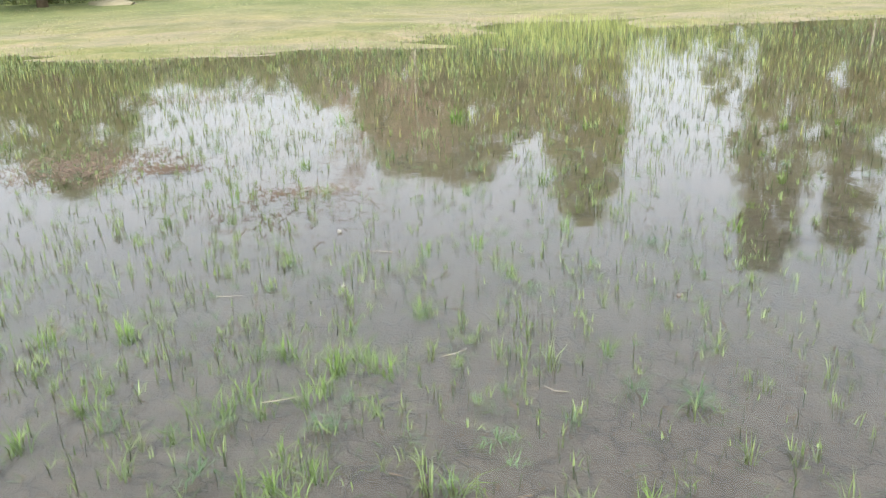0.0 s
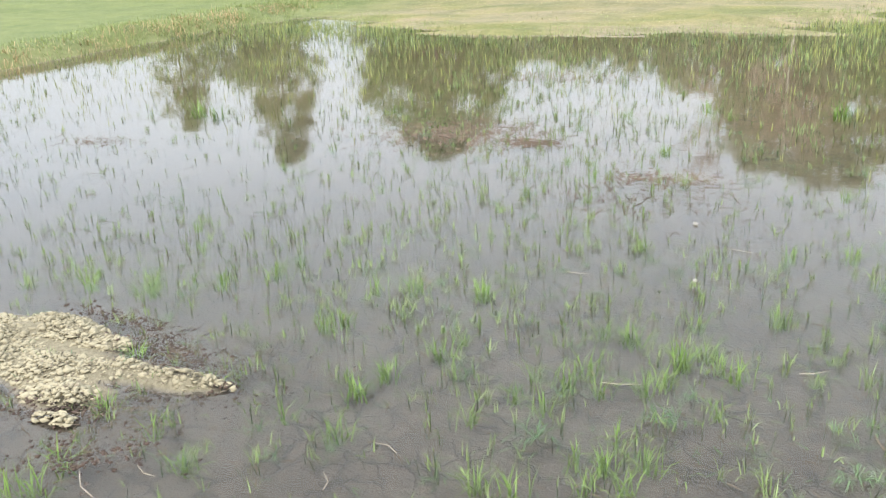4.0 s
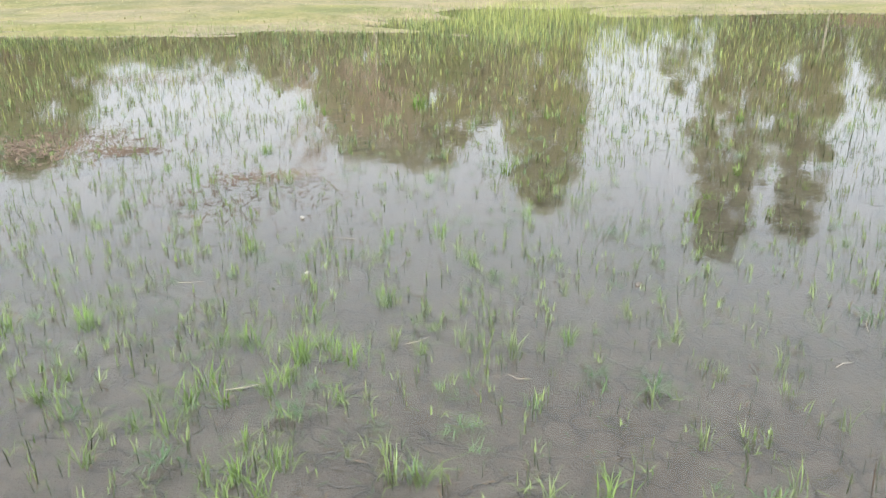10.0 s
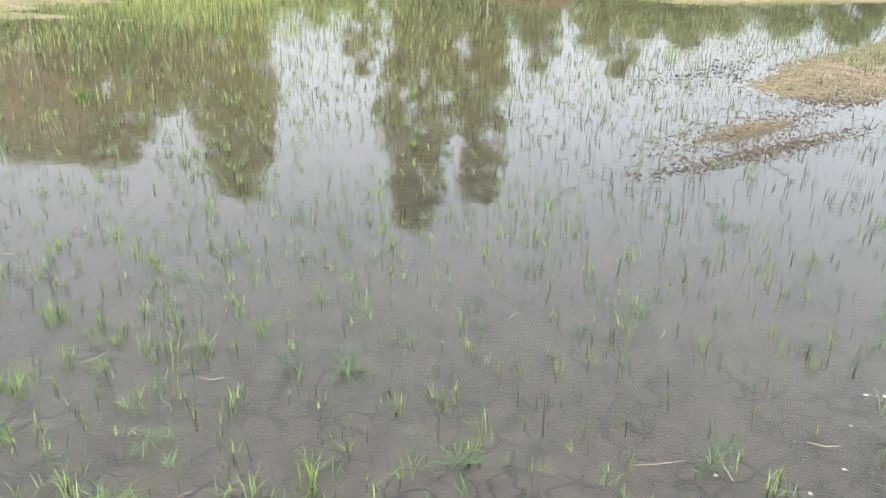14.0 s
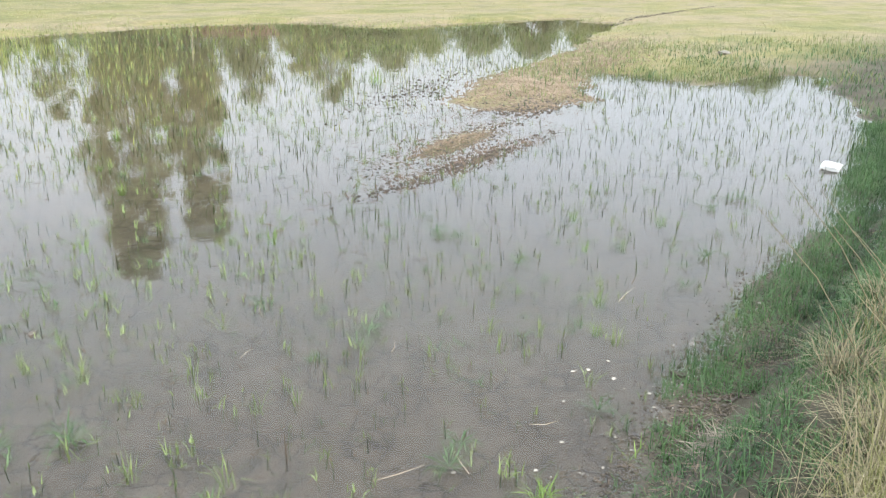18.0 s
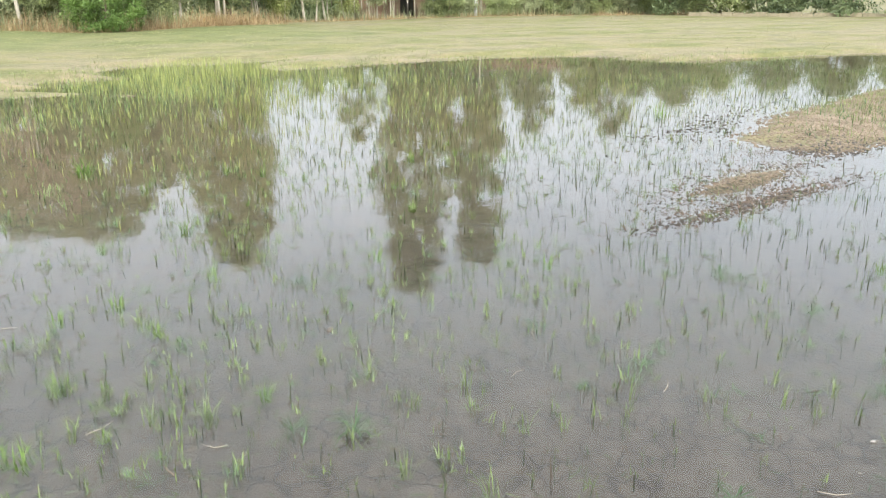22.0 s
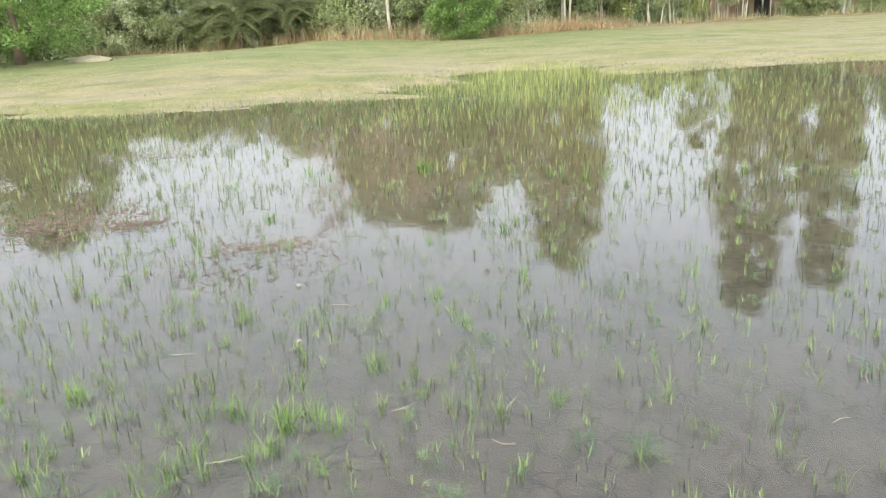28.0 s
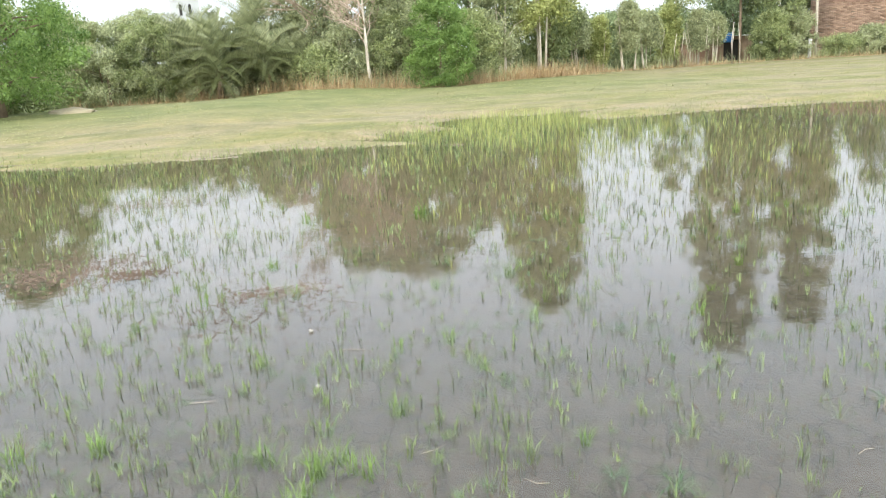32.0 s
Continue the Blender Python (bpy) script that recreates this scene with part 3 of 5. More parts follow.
def build_trees():
    T = tree_thing
    # eucalyptus by the hut and the wall
    T("eucalyptus_tree", "tall slender eucalyptus with drooping grey-green leaves and brown trunk", 21.5, 47.3, 18.6, [(0.22, 1.4), (0.4, 2.6), (0.55, 3.1), (0.66, 2.2), (0.85, 1.7), (0.97, 0.8)], 0.085, BARK_BROWN, LEAF_MID, 270, 0.72, 56, 0.28, 0.6, -0.1, seed=2)
    T("eucalyptus_tree", "tall slender eucalyptus with a white trunk before the brick wall", 26.3, 47.6, 17.2, [(0.3, 1.0), (0.45, 1.7), (0.6, 1.5), (0.8, 1.3), (0.92, 1.3), (0.99, 0.7)], 0.09, BARK_PALE, LEAF_MID, 180, 0.65, 56, 0.28, 0.6, 0.0, seed=3, trunk_to=0.9)
    T("eucalyptus_tree", "slim eucalyptus with hanging leaves beside the hut", 24.2, 48.2, 9.5, [(0.15, 1.0), (0.5, 1.5), (0.8, 1.1), (1, 0.3)], 0.06, BARK_PALE, LEAF_MID, 55, 0.6, 50, 0.26, 0.6, seed=21)
    T("eucalyptus_tree", "thin young eucalyptus with sparse hanging leaves", 17.4, 47.0, 7.4, [(0.42, 0.6), (0.6, 1.3), (0.8, 1.0), (1, 0.3)], 0.08, BARK_PALE, LEAF_MID, 34, 0.5, 50, 0.22, 0.5, seed=4)
    # pale stems and the trees behind
    T("leafy_tree", "pale-stemmed tree with a light yellow-green crown above dry grass", 8.0, 40.3, 11.9, [(0.2, 1.2), (0.35, 2.1), (0.6, 2.2), (0.85, 1.7), (0.98, 0.9)], 0.06, BARK_PALE, LEAF_LIGHT, 210, 0.6, 54, 0.22, 0.4, seed=5, stems=4)
    T("leafy_tree", "broad dark-leaved tree behind the pale stems", 9.2, 43.5, 10.0, [(0.1, 1.4), (0.5, 1.9), (0.8, 1.4), (1, 0.4)], 0.16, BARK_BROWN, LEAF_MID, 110, 0.7, 50, 0.26, 0.4, seed=6)
    T("leafy_tree", "grey-leaved tree with white stem beside the shrub", 5.9, 39.4, 6.6, [(0.2, 0.9), (0.45, 1.2), (0.8, 1.0), (1, 0.4)], 0.07, BARK_PALE, LEAF_GREY, 60, 0.5, 54, 0.2, 0.4, seed=22, stems=2)
    T("leafy_tree", "tall leafy tree behind the green shrub", 2.1, 40.2, 9.6, [(0.08, 1.6), (0.4, 2.2), (0.85, 2.0), (0.97, 1.3)], 0.14, BARK_BROWN, LEAF_MID, 190, 0.65, 52, 0.25, 0.4, seed=7)
    T("leafy_tree", "tall grey-green tree behind the bare one", -1.2, 40.2, 8.8, [(0.06, 1.9), (0.5, 2.2), (0.85, 1.9), (0.97, 1.2)], 0.14, BARK_BROWN, LEAF_GREY, 180, 0.65, 52, 0.25, 0.4, seed=8)
    T("leafy_tree", "leafy tree filling the gap behind the bare one", 0.5, 42.0, 9.6, [(0.1, 1.2), (0.5, 1.6), (0.85, 1.4), (0.97, 0.9)], 0.12, BARK_BROWN, LEAF_MID, 120, 0.65, 52, 0.25, 0.4, seed=24)
    T("leafy_tree", "small grey-leaved tree between the palms and the bare tree", -5.4, 42.4, 5.6, [(0.1, 1.2), (0.5, 1.6), (0.85, 1.2), (1, 0.4)], 0.1, BARK_BROWN, LEAF_GREY, 90, 0.55, 50, 0.22, 0.3, seed=25)
    T("leafy_tree", "grey-green tree behind the date palms", -3.0, 43.0, 7.2, [(0.06, 1.5), (0.5, 1.8), (0.85, 1.2), (1, 0.4)], 0.12, BARK_BROWN, LEAF_GREY, 90, 0.6, 50, 0.23, 0.3, seed=9)
    T("green_shrub", "dense bright green shrub with leaves down to the ground", 2.7, 35.0, 4.0, [(0.03, 1.2), (0.35, 1.55), (0.7, 1.25), (0.92, 0.7), (1, 0.3)], 0.07, BARK_BROWN, LEAF_BRIGHT, 150, 0.4, 75, 0.14, 0.2, seed=10, category="shrub")
    # corner of the field
    T("leafy_tree", "round-crowned fresh green tree at the field corner", -12.8, 28.6, 5.75, [(0.1, 2.4), (0.35, 3.2), (0.6, 2.9), (0.8, 1.7), (1, 0.5)], 0.16, BARK_BROWN, LEAF_BRIGHT, 250, 0.58, 68, 0.17, 0.3, seed=11)
    T("leafy_tree", "slim tree beyond the field corner", -22.4, 32.0, 7.6, [(0.02, 1.4), (0.4, 2.0), (0.75, 1.4), (1, 0.4)], 0.1, BARK_BROWN, LEAF_MID, 230, 0.5, 52, 0.18, 0.3, seed=12)
    T("leafy_tree", "small tree beyond the side bund", -25.2, 28.4, 5.2, [(0.02, 0.9), (0.5, 1.4), (0.8, 1.0), (1, 0.4)], 0.08, BARK_BROWN, LEAF_MID, 120, 0.45, 52, 0.18, 0.3, seed=13)
    low = [(0.04, 0.8), (0.4, 1.15), (0.75, 0.95), (1, 0.35)]
    wide = [(0.03, 1.3), (0.4, 1.8), (0.75, 1.4), (1, 0.5)]

    def shrub(x, y, h, mat, seed, prof, label, scale=1.0, cat="shrub", bark=BARK_BROWN, stems=3):
        T("leafy_shrub" if cat == "shrub" else "young_tree", label, x, y, h, [(a, r * scale) for a, r in prof], 0.05, bark, mat, int(70 * scale + 14 * h), 0.42, 56, 0.17, 0.3, seed=seed, limbs=4, stems=stems, category=cat, group="shrubs of the hedge")

    # hedge left of and behind the palms
    for k, (x, y, h, s) in enumerate([(-12.4, 39.0, 3.7, 1.3), (-10.6, 40.0, 3.9, 1.4), (-9.0, 41.4, 3.8, 1.3), (-14.2, 40.0, 4.0, 1.4), (-11.4, 41.5, 4.3, 1.4)]):
        shrub(x, y, h, LEAF_MID if k % 2 else LEAF_GREY, 40 + k, wide, "bushy mid-green shrub in the hedge beside the date palms", s)
    for k, (x, y, h, s) in enumerate([(-2.5, 37.8, 1.9, 0.8), (-1.3, 38.2, 2.8, 1.0), (0.9, 37.6, 3.2, 1.0), (-3.4, 42.0, 3.6, 1.2), (4.4, 37.8, 3.2, 0.9), (1.2, 38.2, 4.2, 1.1)]):
        shrub(x, y, h, LEAF_GREY if k % 2 else LEAF_MID, 50 + k, wide, "tangled grey-green shrub at the edge of the trees", s)
    # young trees in a row before the hut
    for k, (x, y, h) in enumerate([(11.0, 44.0, 3.1), (12.4, 44.9, 3.2), (13.9, 45.0, 3.3), (15.4, 45.6, 3.5), (16.9, 46.0, 3.1), (18.4, 46.6, 3.2), (20.0, 47.6, 3.0)]):
        shrub(x, y + 0.5 * math.sin(k * 2.1), h * (1 + 0.14 * math.sin(k * 3.7)), LEAF_LIGHT if k in (1, 4) else LEAF_GREY, 60 + k, [((0.5, 0.2, 0.35)[k % 3], 0.6), (0.65, 0.95), (0.85, 0.75), (1, 0.25)], "young pale-stemmed tree with grey-green leaves in the hedge", 0.62, "young tree", BARK_PALE)
    for k, (x, y, h) in enumerate([(23.4, 47.2, 2.8), (25.0, 47.8, 3.0), (28.0, 48.0, 1.3), (29.8, 47.6, 1.7), (31.4, 47.0, 2.1), (33.0, 46.4, 3.6), (34.2, 45.8, 4.8), (35.6, 44.8, 4.9), (37.0, 43.6, 4.4)]):
        shrub(x, y, h, LEAF_GREY if k % 2 else LEAF_MID, 70 + k, low, "wild green shrub growing before the brick wall", 1.1)
    # dark trees behind the hedge
    behind = [(-10.0, 47.0, 3.6), (-19.5, 38.0, 4.6), (-27.0, 35.0, 4.4), (-16.0, 43.0, 4.6), (12.0, 48.5, 3.2), (14.5, 50.0, 3.2), (17.0, 52.0, 3.2), (19.6, 55.0, 3.4), (24.5, 55.0, 5.6), (27.5, 56.0, 6.6), (30.5, 56.6, 6.4), (34.0, 54.5, 6.8), (37.0, 51.0, 6.6), (38.5, 46.5, 5.6), (37.6, 42.6, 4.8), (39.5, 40.0, 4.6), (41.5, 37.0, 4.4), (43.5, 34.0, 4.4), (45.0, 30.0, 4.2), (46.5, 25.5, 4.0), (47.0, 20.0, 5.4), (6.2, 46.0, 6.5), (-5.6, 41.0, 3.2), (5.0, 43.0, 7.6), (-14.5, 33.0, 4.4), (25.5, 58.0, 7.0), (29.0, 60.0, 8.6), (32.4, 58.5, 9.0), (35.6, 55.5, 9.4), (40.0, 51.0, 9.2), (10.6, 50.0, 4.6), (21.6, 58.0, 3.8), (42.0, 46.0, 6.4)]
    for k, (x, y, h) in enumerate(behind):
        T("leafy_tree", "dense dark green tree at the back of the hedge", x, y, h, [(0.05, 1.6), (0.45, 2.3), (0.8, 1.7), (1, 0.5)], 0.13, BARK_BROWN, LEAF_DARK if k % 3 else LEAF_MID, 110, 0.75, 36, 0.31, 0.3, seed=90 + k, limbs=5)


build_trees()


def build_palms():
    def frond_mesh(seed, length):
        rs = np.random.RandomState(seed)
        bm = bmesh.new()
        spine = []
        for k in range(9):
            q = k / 8
            spine.append(Vector((length * (q - 0.2 * q * q), 0, length * (0.2 * q - 0.72 * q * q))))
        tube(bm, spine, [0.025 * (1.1 - k / 8) for k in range(9)], 4)
        for k in range(60):
            q = 0.12 + 0.88 * k / 60
            i = min(int(q * 8), 7)
            p = spine[i].lerp(spine[i + 1], q * 8 - i)
            for s in (-1, 1):
                ll = 0.56 * (1 - 0.7 * abs(q - 0.4)) * rs.uniform(0.75, 1.15)
                d = Vector((rs.uniform(0.6, 0.9), s * rs.uniform(0.6, 0.85), rs.uniform(0.0, 0.3))).normalized() * ll
                w = Vector((0.02, 0, 0.009))
                bm.faces.new([bm.verts.new(c) for c in (p - w, p + d * 0.5 - w * 0.6 + Vector((0, 0, 0.02)), p + d, p + d * 0.5 + w * 0.9, p + w)])
        me = bpy.data.meshes.new("frond")
        bm.to_mesh(me)
        bm.free()
        me.materials.append(FROND)
        return me

    kinds = [frond_mesh(s, l) for s, l in ((1, 2.5), (2, 2.9), (3, 2.1), (4, 2.7), (5, 2.4))]
    rs = np.random.RandomState(5)
    for x, y, h, n in ((-7.2, 38.0, 2.0, 70), (-5.1, 38.9, 1.5, 52), (-6.0, 40.2, 2.7, 50), (-8.5, 39.4, 2.1, 50), (-3.9, 39.6, 1.1, 36)):
        z = float(land_height(x, y))
        root = empty("date_palm", pose(x, y, z - 0.04), "stemless wild date palm with grey-green arching fronds to the ground", "palm", "date palms on the far bank")
        bm = bmesh.new()
        tube(bm, [(0, 0, 0), (0.03, 0, h * 0.5), (0, 0.02, h)], [0.16, 0.15, 0.1], 9)
        part("stem", bm, BARK_BROWN, root)
        for k in range(n):
            q = (k + 0.5) / n
            o = child("frond", kinds[k % 5], root)
            o.matrix_basis = pose(0, 0, h * (0.3 + 0.7 * q), 0, -(-8 + 92 * q ** 0.8 + rs.uniform(-15, 15)), rs.uniform(0, 360)) @ pose(0, 0, 0, rs.uniform(-24, 24)) @ Matrix.Diagonal((rs.uniform(0.75, 1.1),) * 3 + (1,))


build_palms()


def build_bare_tree(x, y, size, seed, count):
    rs = np.random.RandomState(seed)
    z = float(land_height(x, y))
    root = empty("bare_tree", pose(x, y, z - 0.05) @ Matrix.Diagonal((size, size, size, 1)), "pale-barked leafless tree with a fan of thin tan twigs", "tree", "trees along the far bank")
    bm = bmesh.new()
    tube(bm, [(0.05, 0, 0), (-0.03, 0, 1.0), (-0.06, 0, 2.2), (-0.08, 0, 3.4), (-0.05, 0.1, 5.2), (0.1, 0.1, 7.0)], [0.085, 0.07, 0.062, 0.055, 0.035, 0.01], 9)
    part("trunk", bm, BARK_PALE, root)

    def grow(bm, p, d, length, r, depth):
        q = p + d * length * 0.5 + Vector(rs.normal(0, 0.05, 3)) * length
        e = q + (d + Vector(rs.normal(0, 0.12, 3))).normalized() * length * 0.5
        tube(bm, [p, q, e], [r, r * 0.75, r * 0.45], 4)
        if depth:
            for _ in range(4):
                f = rs.uniform(0.35, 1.0)
                s = p.lerp(e, f)
                grow(bm, s, (d + Vector(rs.normal(0, 0.55, 3)) + Vector((0, 0, 0.15))).normalized(), length * rs.uniform(0.45, 0.7), r * 0.6, depth - 1)

    for k in range(count):
        bm = bmesh.new()
        h = 1.9 + 4.4 * k / count
        a = rs.uniform(0, 6.283)
        grow(bm, Vector((-0.08, 0, h)), Vector((math.cos(a), math.sin(a), 0.7)).normalized(), 1.9 - 0.03 * k, 0.034, 3)
        part("branch", bm, TWIG, root)


build_bare_tree(-0.35, 36.0, 1.0, 17, 22)
build_bare_tree(-2.6, 41.0, 1.25, 18, 18)


# ---- buildings behind the trees ----
def build_wall():
    a, b = Vector((28.7, 52.8)), Vector((38.6, 46.6))
    run = b - a
    z0 = float(land_height(33, 50)) - 0.15
    m = pose(a.x, a.y, z0, 0, 0, math.degrees(math.atan2(run.y, run.x)))
    root = empty("brick_building", m, "unplastered red brick wall of a low building behind shrubs", "building")
    length = run.length
    bm = bmesh.new()
    box(bm, 0, length, 0.03, 3.5, 0, 3.85)
    part("wall", bm, MORTAR, root, "pale mortar core", False)
    bm = bmesh.new()
    box(bm, -0.1, length + 0.1, -0.04, 3.6, 3.85, 3.95)
    bmesh.ops.bevel(bm, geom=bm.edges[:], offset=0.02, segments=1)
    part("coping", bm, MORTAR, root, "weathered pale coping", False)
    bm = bmesh.new()
    box(bm, 0, 0.225, 0, 0.06, 0, 0.068)
    bmesh.ops.bevel(bm, geom=bm.edges[:], offset=0.006, segments=1)
    me = bpy.data.meshes.new("brick")
    bm.to_mesh(me)
    bm.free()
    me.materials.append(BRICK)
    cols, rs, made = int(length / 0.24), random.Random(4), 0
    spare = []
    for r in range(int(3.84 / 0.08)):
        for c in range(cols):
            x = c * 0.24 + (0.12 if r % 2 else 0.0)
            if x + 0.225 > length or rs.random() < 0.02:
                continue
            if r >= 40 and made < 290:
                made += 1
                o = child("brick", me, root)
                o.matrix_basis = pose(x, rs.uniform(-0.022, -0.004), 0.08 * r, 0, rs.uniform(-0.6, 0.6), 0)
            else:
                spare.append((x, rs.uniform(-0.022, -0.004), 0.08 * r))
    corner = np.array([(i, j, k) for i in (0, 0.225) for j in (0, 0.06) for k in (0, 0.068)])
    quad = np.array([(0, 1, 3, 2), (4, 6, 7, 5), (0, 4, 5, 1), (2, 3, 7, 6), (1, 5, 7, 3), (0, 2, 6, 4)])
    v = (np.array(spare)[:, None] + corner[None]).reshape(-1, 3)
    f = (np.arange(len(spare))[:, None, None] * 8 + quad[None]).reshape(-1, 4)
    tagged(child("bricks", array_mesh("bricks", v, f, BRICK_MANY), root), kind="stuff")


def build_hut():
    z0 = float(land_height(22, 51)) - 0.05
    root = empty("field_hut", pose(22.0, 51.3, z0, 0, 0, -14), "low dark brick hut with a tin roof behind young trees", "hut")
    bm = bmesh.new()
    box(bm, -2.6, 2.0, 0, 2.2, 0, 1.55)
    part("wall", bm, BRICK, root, "", False)
    # dark slab on the solid wall in place of a shaded doorway
    bm = bmesh.new()
    box(bm, 0.2, 1.2, -0.02, 0.02, 0.0, 1.35)
    part("doorway", bm, OPENING_SHADE, root, "open doorway, its inner shade painted as a dark panel", False)
    bm = bmesh.new()
    for k in range(24):
        x = -2.8 + k * 0.21
        box(bm, x, x + 0.21, -0.4, 2.5, 1.56 + 0.02 * (k % 2), 1.6 + 0.02 * (k % 2))
    part("roof", bm, CONCRETE, root, "grey corrugated sheet roof", False)
    bm = bmesh.new()
    bmesh.ops.create_grid(bm, x_segments=10, y_segments=6, size=0.5)
    for v in bm.verts:
        v.co = Vector((v.co.x * 0.75, -0.06 - 0.05 * math.sin(v.co.x * 17), v.co.y * 0.6))
    r = bmesh.ops.extrude_face_region(bm, geom=bm.faces[:])
    bmesh.ops.translate(bm, verts=[g for g in r["geom"] if isinstance(g, bmesh.types.BMVert)], vec=(0, -0.01, 0))
    o = part("blue_tarpaulin", bm, BLUE)
    o.matrix_world = pose(22.2, 50.9, z0 + 1.5)
    tagged(o, "bright blue plastic sheet hung on the hut", "tarpaulin")
    # posts and thin stems before the hut
    bm = bmesh.new()
    box(bm, -0.07, 0.07, -0.07, 0.07, 0, 1.15)
    bmesh.ops.bevel(bm, geom=bm.edges[:], offset=0.012, segments=1)
    post = part("concrete_post", bm, WHITEWASH, None, "", False)
    post.matrix_world = pose(22.9, 47.6, float(land_height(22.9, 47.6)) - 0.03)
    tagged(post, "short whitewashed concrete post at the field edge", "post", "posts by the hut")
    copy_thing(post, pose(25.6, 47.0, float(land_height(25.6, 47.0)) - 0.03, 0, 2, 20))
    rs = random.Random(8)
    for k in range(16):
        x, y = rs.uniform(15.5, 20.8), rs.uniform(45.2, 46.6)
        bm = bmesh.new()
        h = rs.uniform(1.7, 2.5)
        tube(bm, [(0, 0, 0), (rs.uniform(-0.06, 0.06), 0, h * 0.5), (rs.uniform(-0.15, 0.15), 0, h)], [0.022, 0.02, 0.01], 6)
        o = part("sapling", bm, BARK_PALE)
        o.matrix_world = pose(x, y, float(land_height(x, y)) - 0.03)
        tagged(o, "thin whitish sapling stem before the hut", "sapling", "sapling stems")


def build_tower():
    root = empty("white_tower", pose(-23.6, 107.2, 0.3, 0, 0, 12), "distant whitewashed tower with arched openings above the trees", "building")
    bm = bmesh.new()
    box(bm, -1.6, 1.9, -1.7, 1.7, 0, 10.0)
    part("wall", bm, TONED_WHITEWASH, root, "", False)
    bm = bmesh.new()
    box(bm, -7.0, 4.0, 0.5, 8, 0, 7.9)
    part("lower_block", bm, TONED_WHITEWASH, root, "", False)
    # dark panels on the solid tower paint the shade of its arches
    for x in (-0.35, 0.75):
        bm = bmesh.new()
        pts = [(x - 0.17, 0), (x + 0.17, 0)] + [(x + 0.17 * math.cos(a * math.pi / 8), 1.1 + 0.24 * math.sin(a * math.pi / 8)) for a in range(9)]
        f = bm.faces.new([bm.verts.new((p, -1.715, 7.5 + q)) for p, q in pts])
        r = bmesh.ops.extrude_face_region(bm, geom=[f])
        bmesh.ops.translate(bm, verts=[g for g in r["geom"] if isinstance(g, bmesh.types.BMVert)], vec=(0, 0.2, 0))
        part("arched_opening", bm, OPENING_SHADE, root, "arched opening with its inner shade painted as a dark panel", False)
    bm = bmesh.new()
    tube(bm, [(0.15 + 1.25 * math.cos(a * math.pi / 10), -1.74, 9.15 + 0.7 * math.sin(a * math.pi / 10)) for a in range(11)], [0.07] * 11, 6)
    part("arch_moulding", bm, CONCRETE, root, "grey arched moulding")
    bm = bmesh.new()
    box(bm, -1.7, 2.0, -1.8, 1.8, 10.0, 10.2)
    part("cornice", bm, TONED_WHITEWASH, root, "", False)
    for k in range(6):
        bm = bmesh.new()
        tube(bm, [(0, 0, 0), (0, 0, 0.2), (0, 0, 0.4), (0, 0, 0.65)], [0.1, 0.09, 0.17, 0.03], 8)
        o = part("finial", bm, CONCRETE, root)
        o.matrix_basis = pose(-1.45 + 0.64 * k, -1.6, 10.2)


def build_low_wall():
    bm = bmesh.new()
    a, b = Vector((36.6, 39.6)), Vector((46.0, 29.0))
    n = 22
    for k in range(n):
        p = a.lerp(b, k / n)
        q = a.lerp(b, (k + 1) / n - 0.002)
        h = 0.3 + 0.05 * math.sin(k * 2.3)
        s = (q - p).normalized()
        w = Vector((-s.y, s.x)) * 0.13
        z = float(land_height(p.x, p.y)) - 0.1
        vs = [bm.verts.new((c.x, c.y, zz)) for zz in (z, z + h) for c in (p - w, q - w, q + w, p + w)]
        for f in ((0, 1, 2, 3), (7, 6, 5, 4), (0, 4, 5, 1), (1, 5, 6, 2), (2, 6, 7, 3), (3, 7, 4, 0)):
            bm.faces.new([vs[i] for i in f])
    bmesh.ops.recalc_face_normals(bm, faces=bm.faces[:])
    tagged(part("boundary_wall", bm, CLOD, None, "", False), "low earthen boundary wall along the far edge of the field", "wall", kind="structure")


build_wall()
build_hut()
build_tower()
build_low_wall()


# ---- grasses on the land ----
def scatter_grass(name, label, n, region, height, width, mat, seed, lean=(0.15, 0.2), density=None, blades_each=3, spread=0.03, curl=0.6, category="grass"):
    """Loose grass over a stretch of land. region: (x0, x1, y0, y1); density: function of x, y from 0 to 1."""
    rs = np.random.RandomState(seed)
    x, y = rs.uniform(region[0], region[1], n), rs.uniform(region[2], region[3], n)
    if density is not None:
        keep = rs.rand(n) < density(x, y)
        x, y = x[keep], y[keep]
    n = len(x)
    idx = np.repeat(np.arange(n), blades_each)
    m = len(idx)
    bx, by = x[idx] + rs.normal(0, spread, m), y[idx] + rs.normal(0, spread, m)
    base = np.stack([bx, by, land_height(bx, by) - 0.005], 1)
    v, f = blades(base, rs.uniform(0, 6.283, m), np.abs(rs.normal(lean[0], lean[1], m)), rs.uniform(height[0], height[1], m) * (0.5 + value_noise(bx, by, 0.9, 25) * 0.7 + value_noise(bx, by, 3.3, 24) * 0.3), rs.uniform(width[0], width[1], m), curl)
    return tagged(new(name, array_mesh(name, v, f, mat)), label, category, kind="stuff")


def band(x, y, lo, hi):
    """1 between two offsets from the bund's middle line, with soft sides."""
    b = y - bund_line(x) - 0.12
    return rows_smooth(b, lo - 0.06, lo + 0.06) * (1 - rows_smooth(b, hi - 0.08, hi + 0.08))


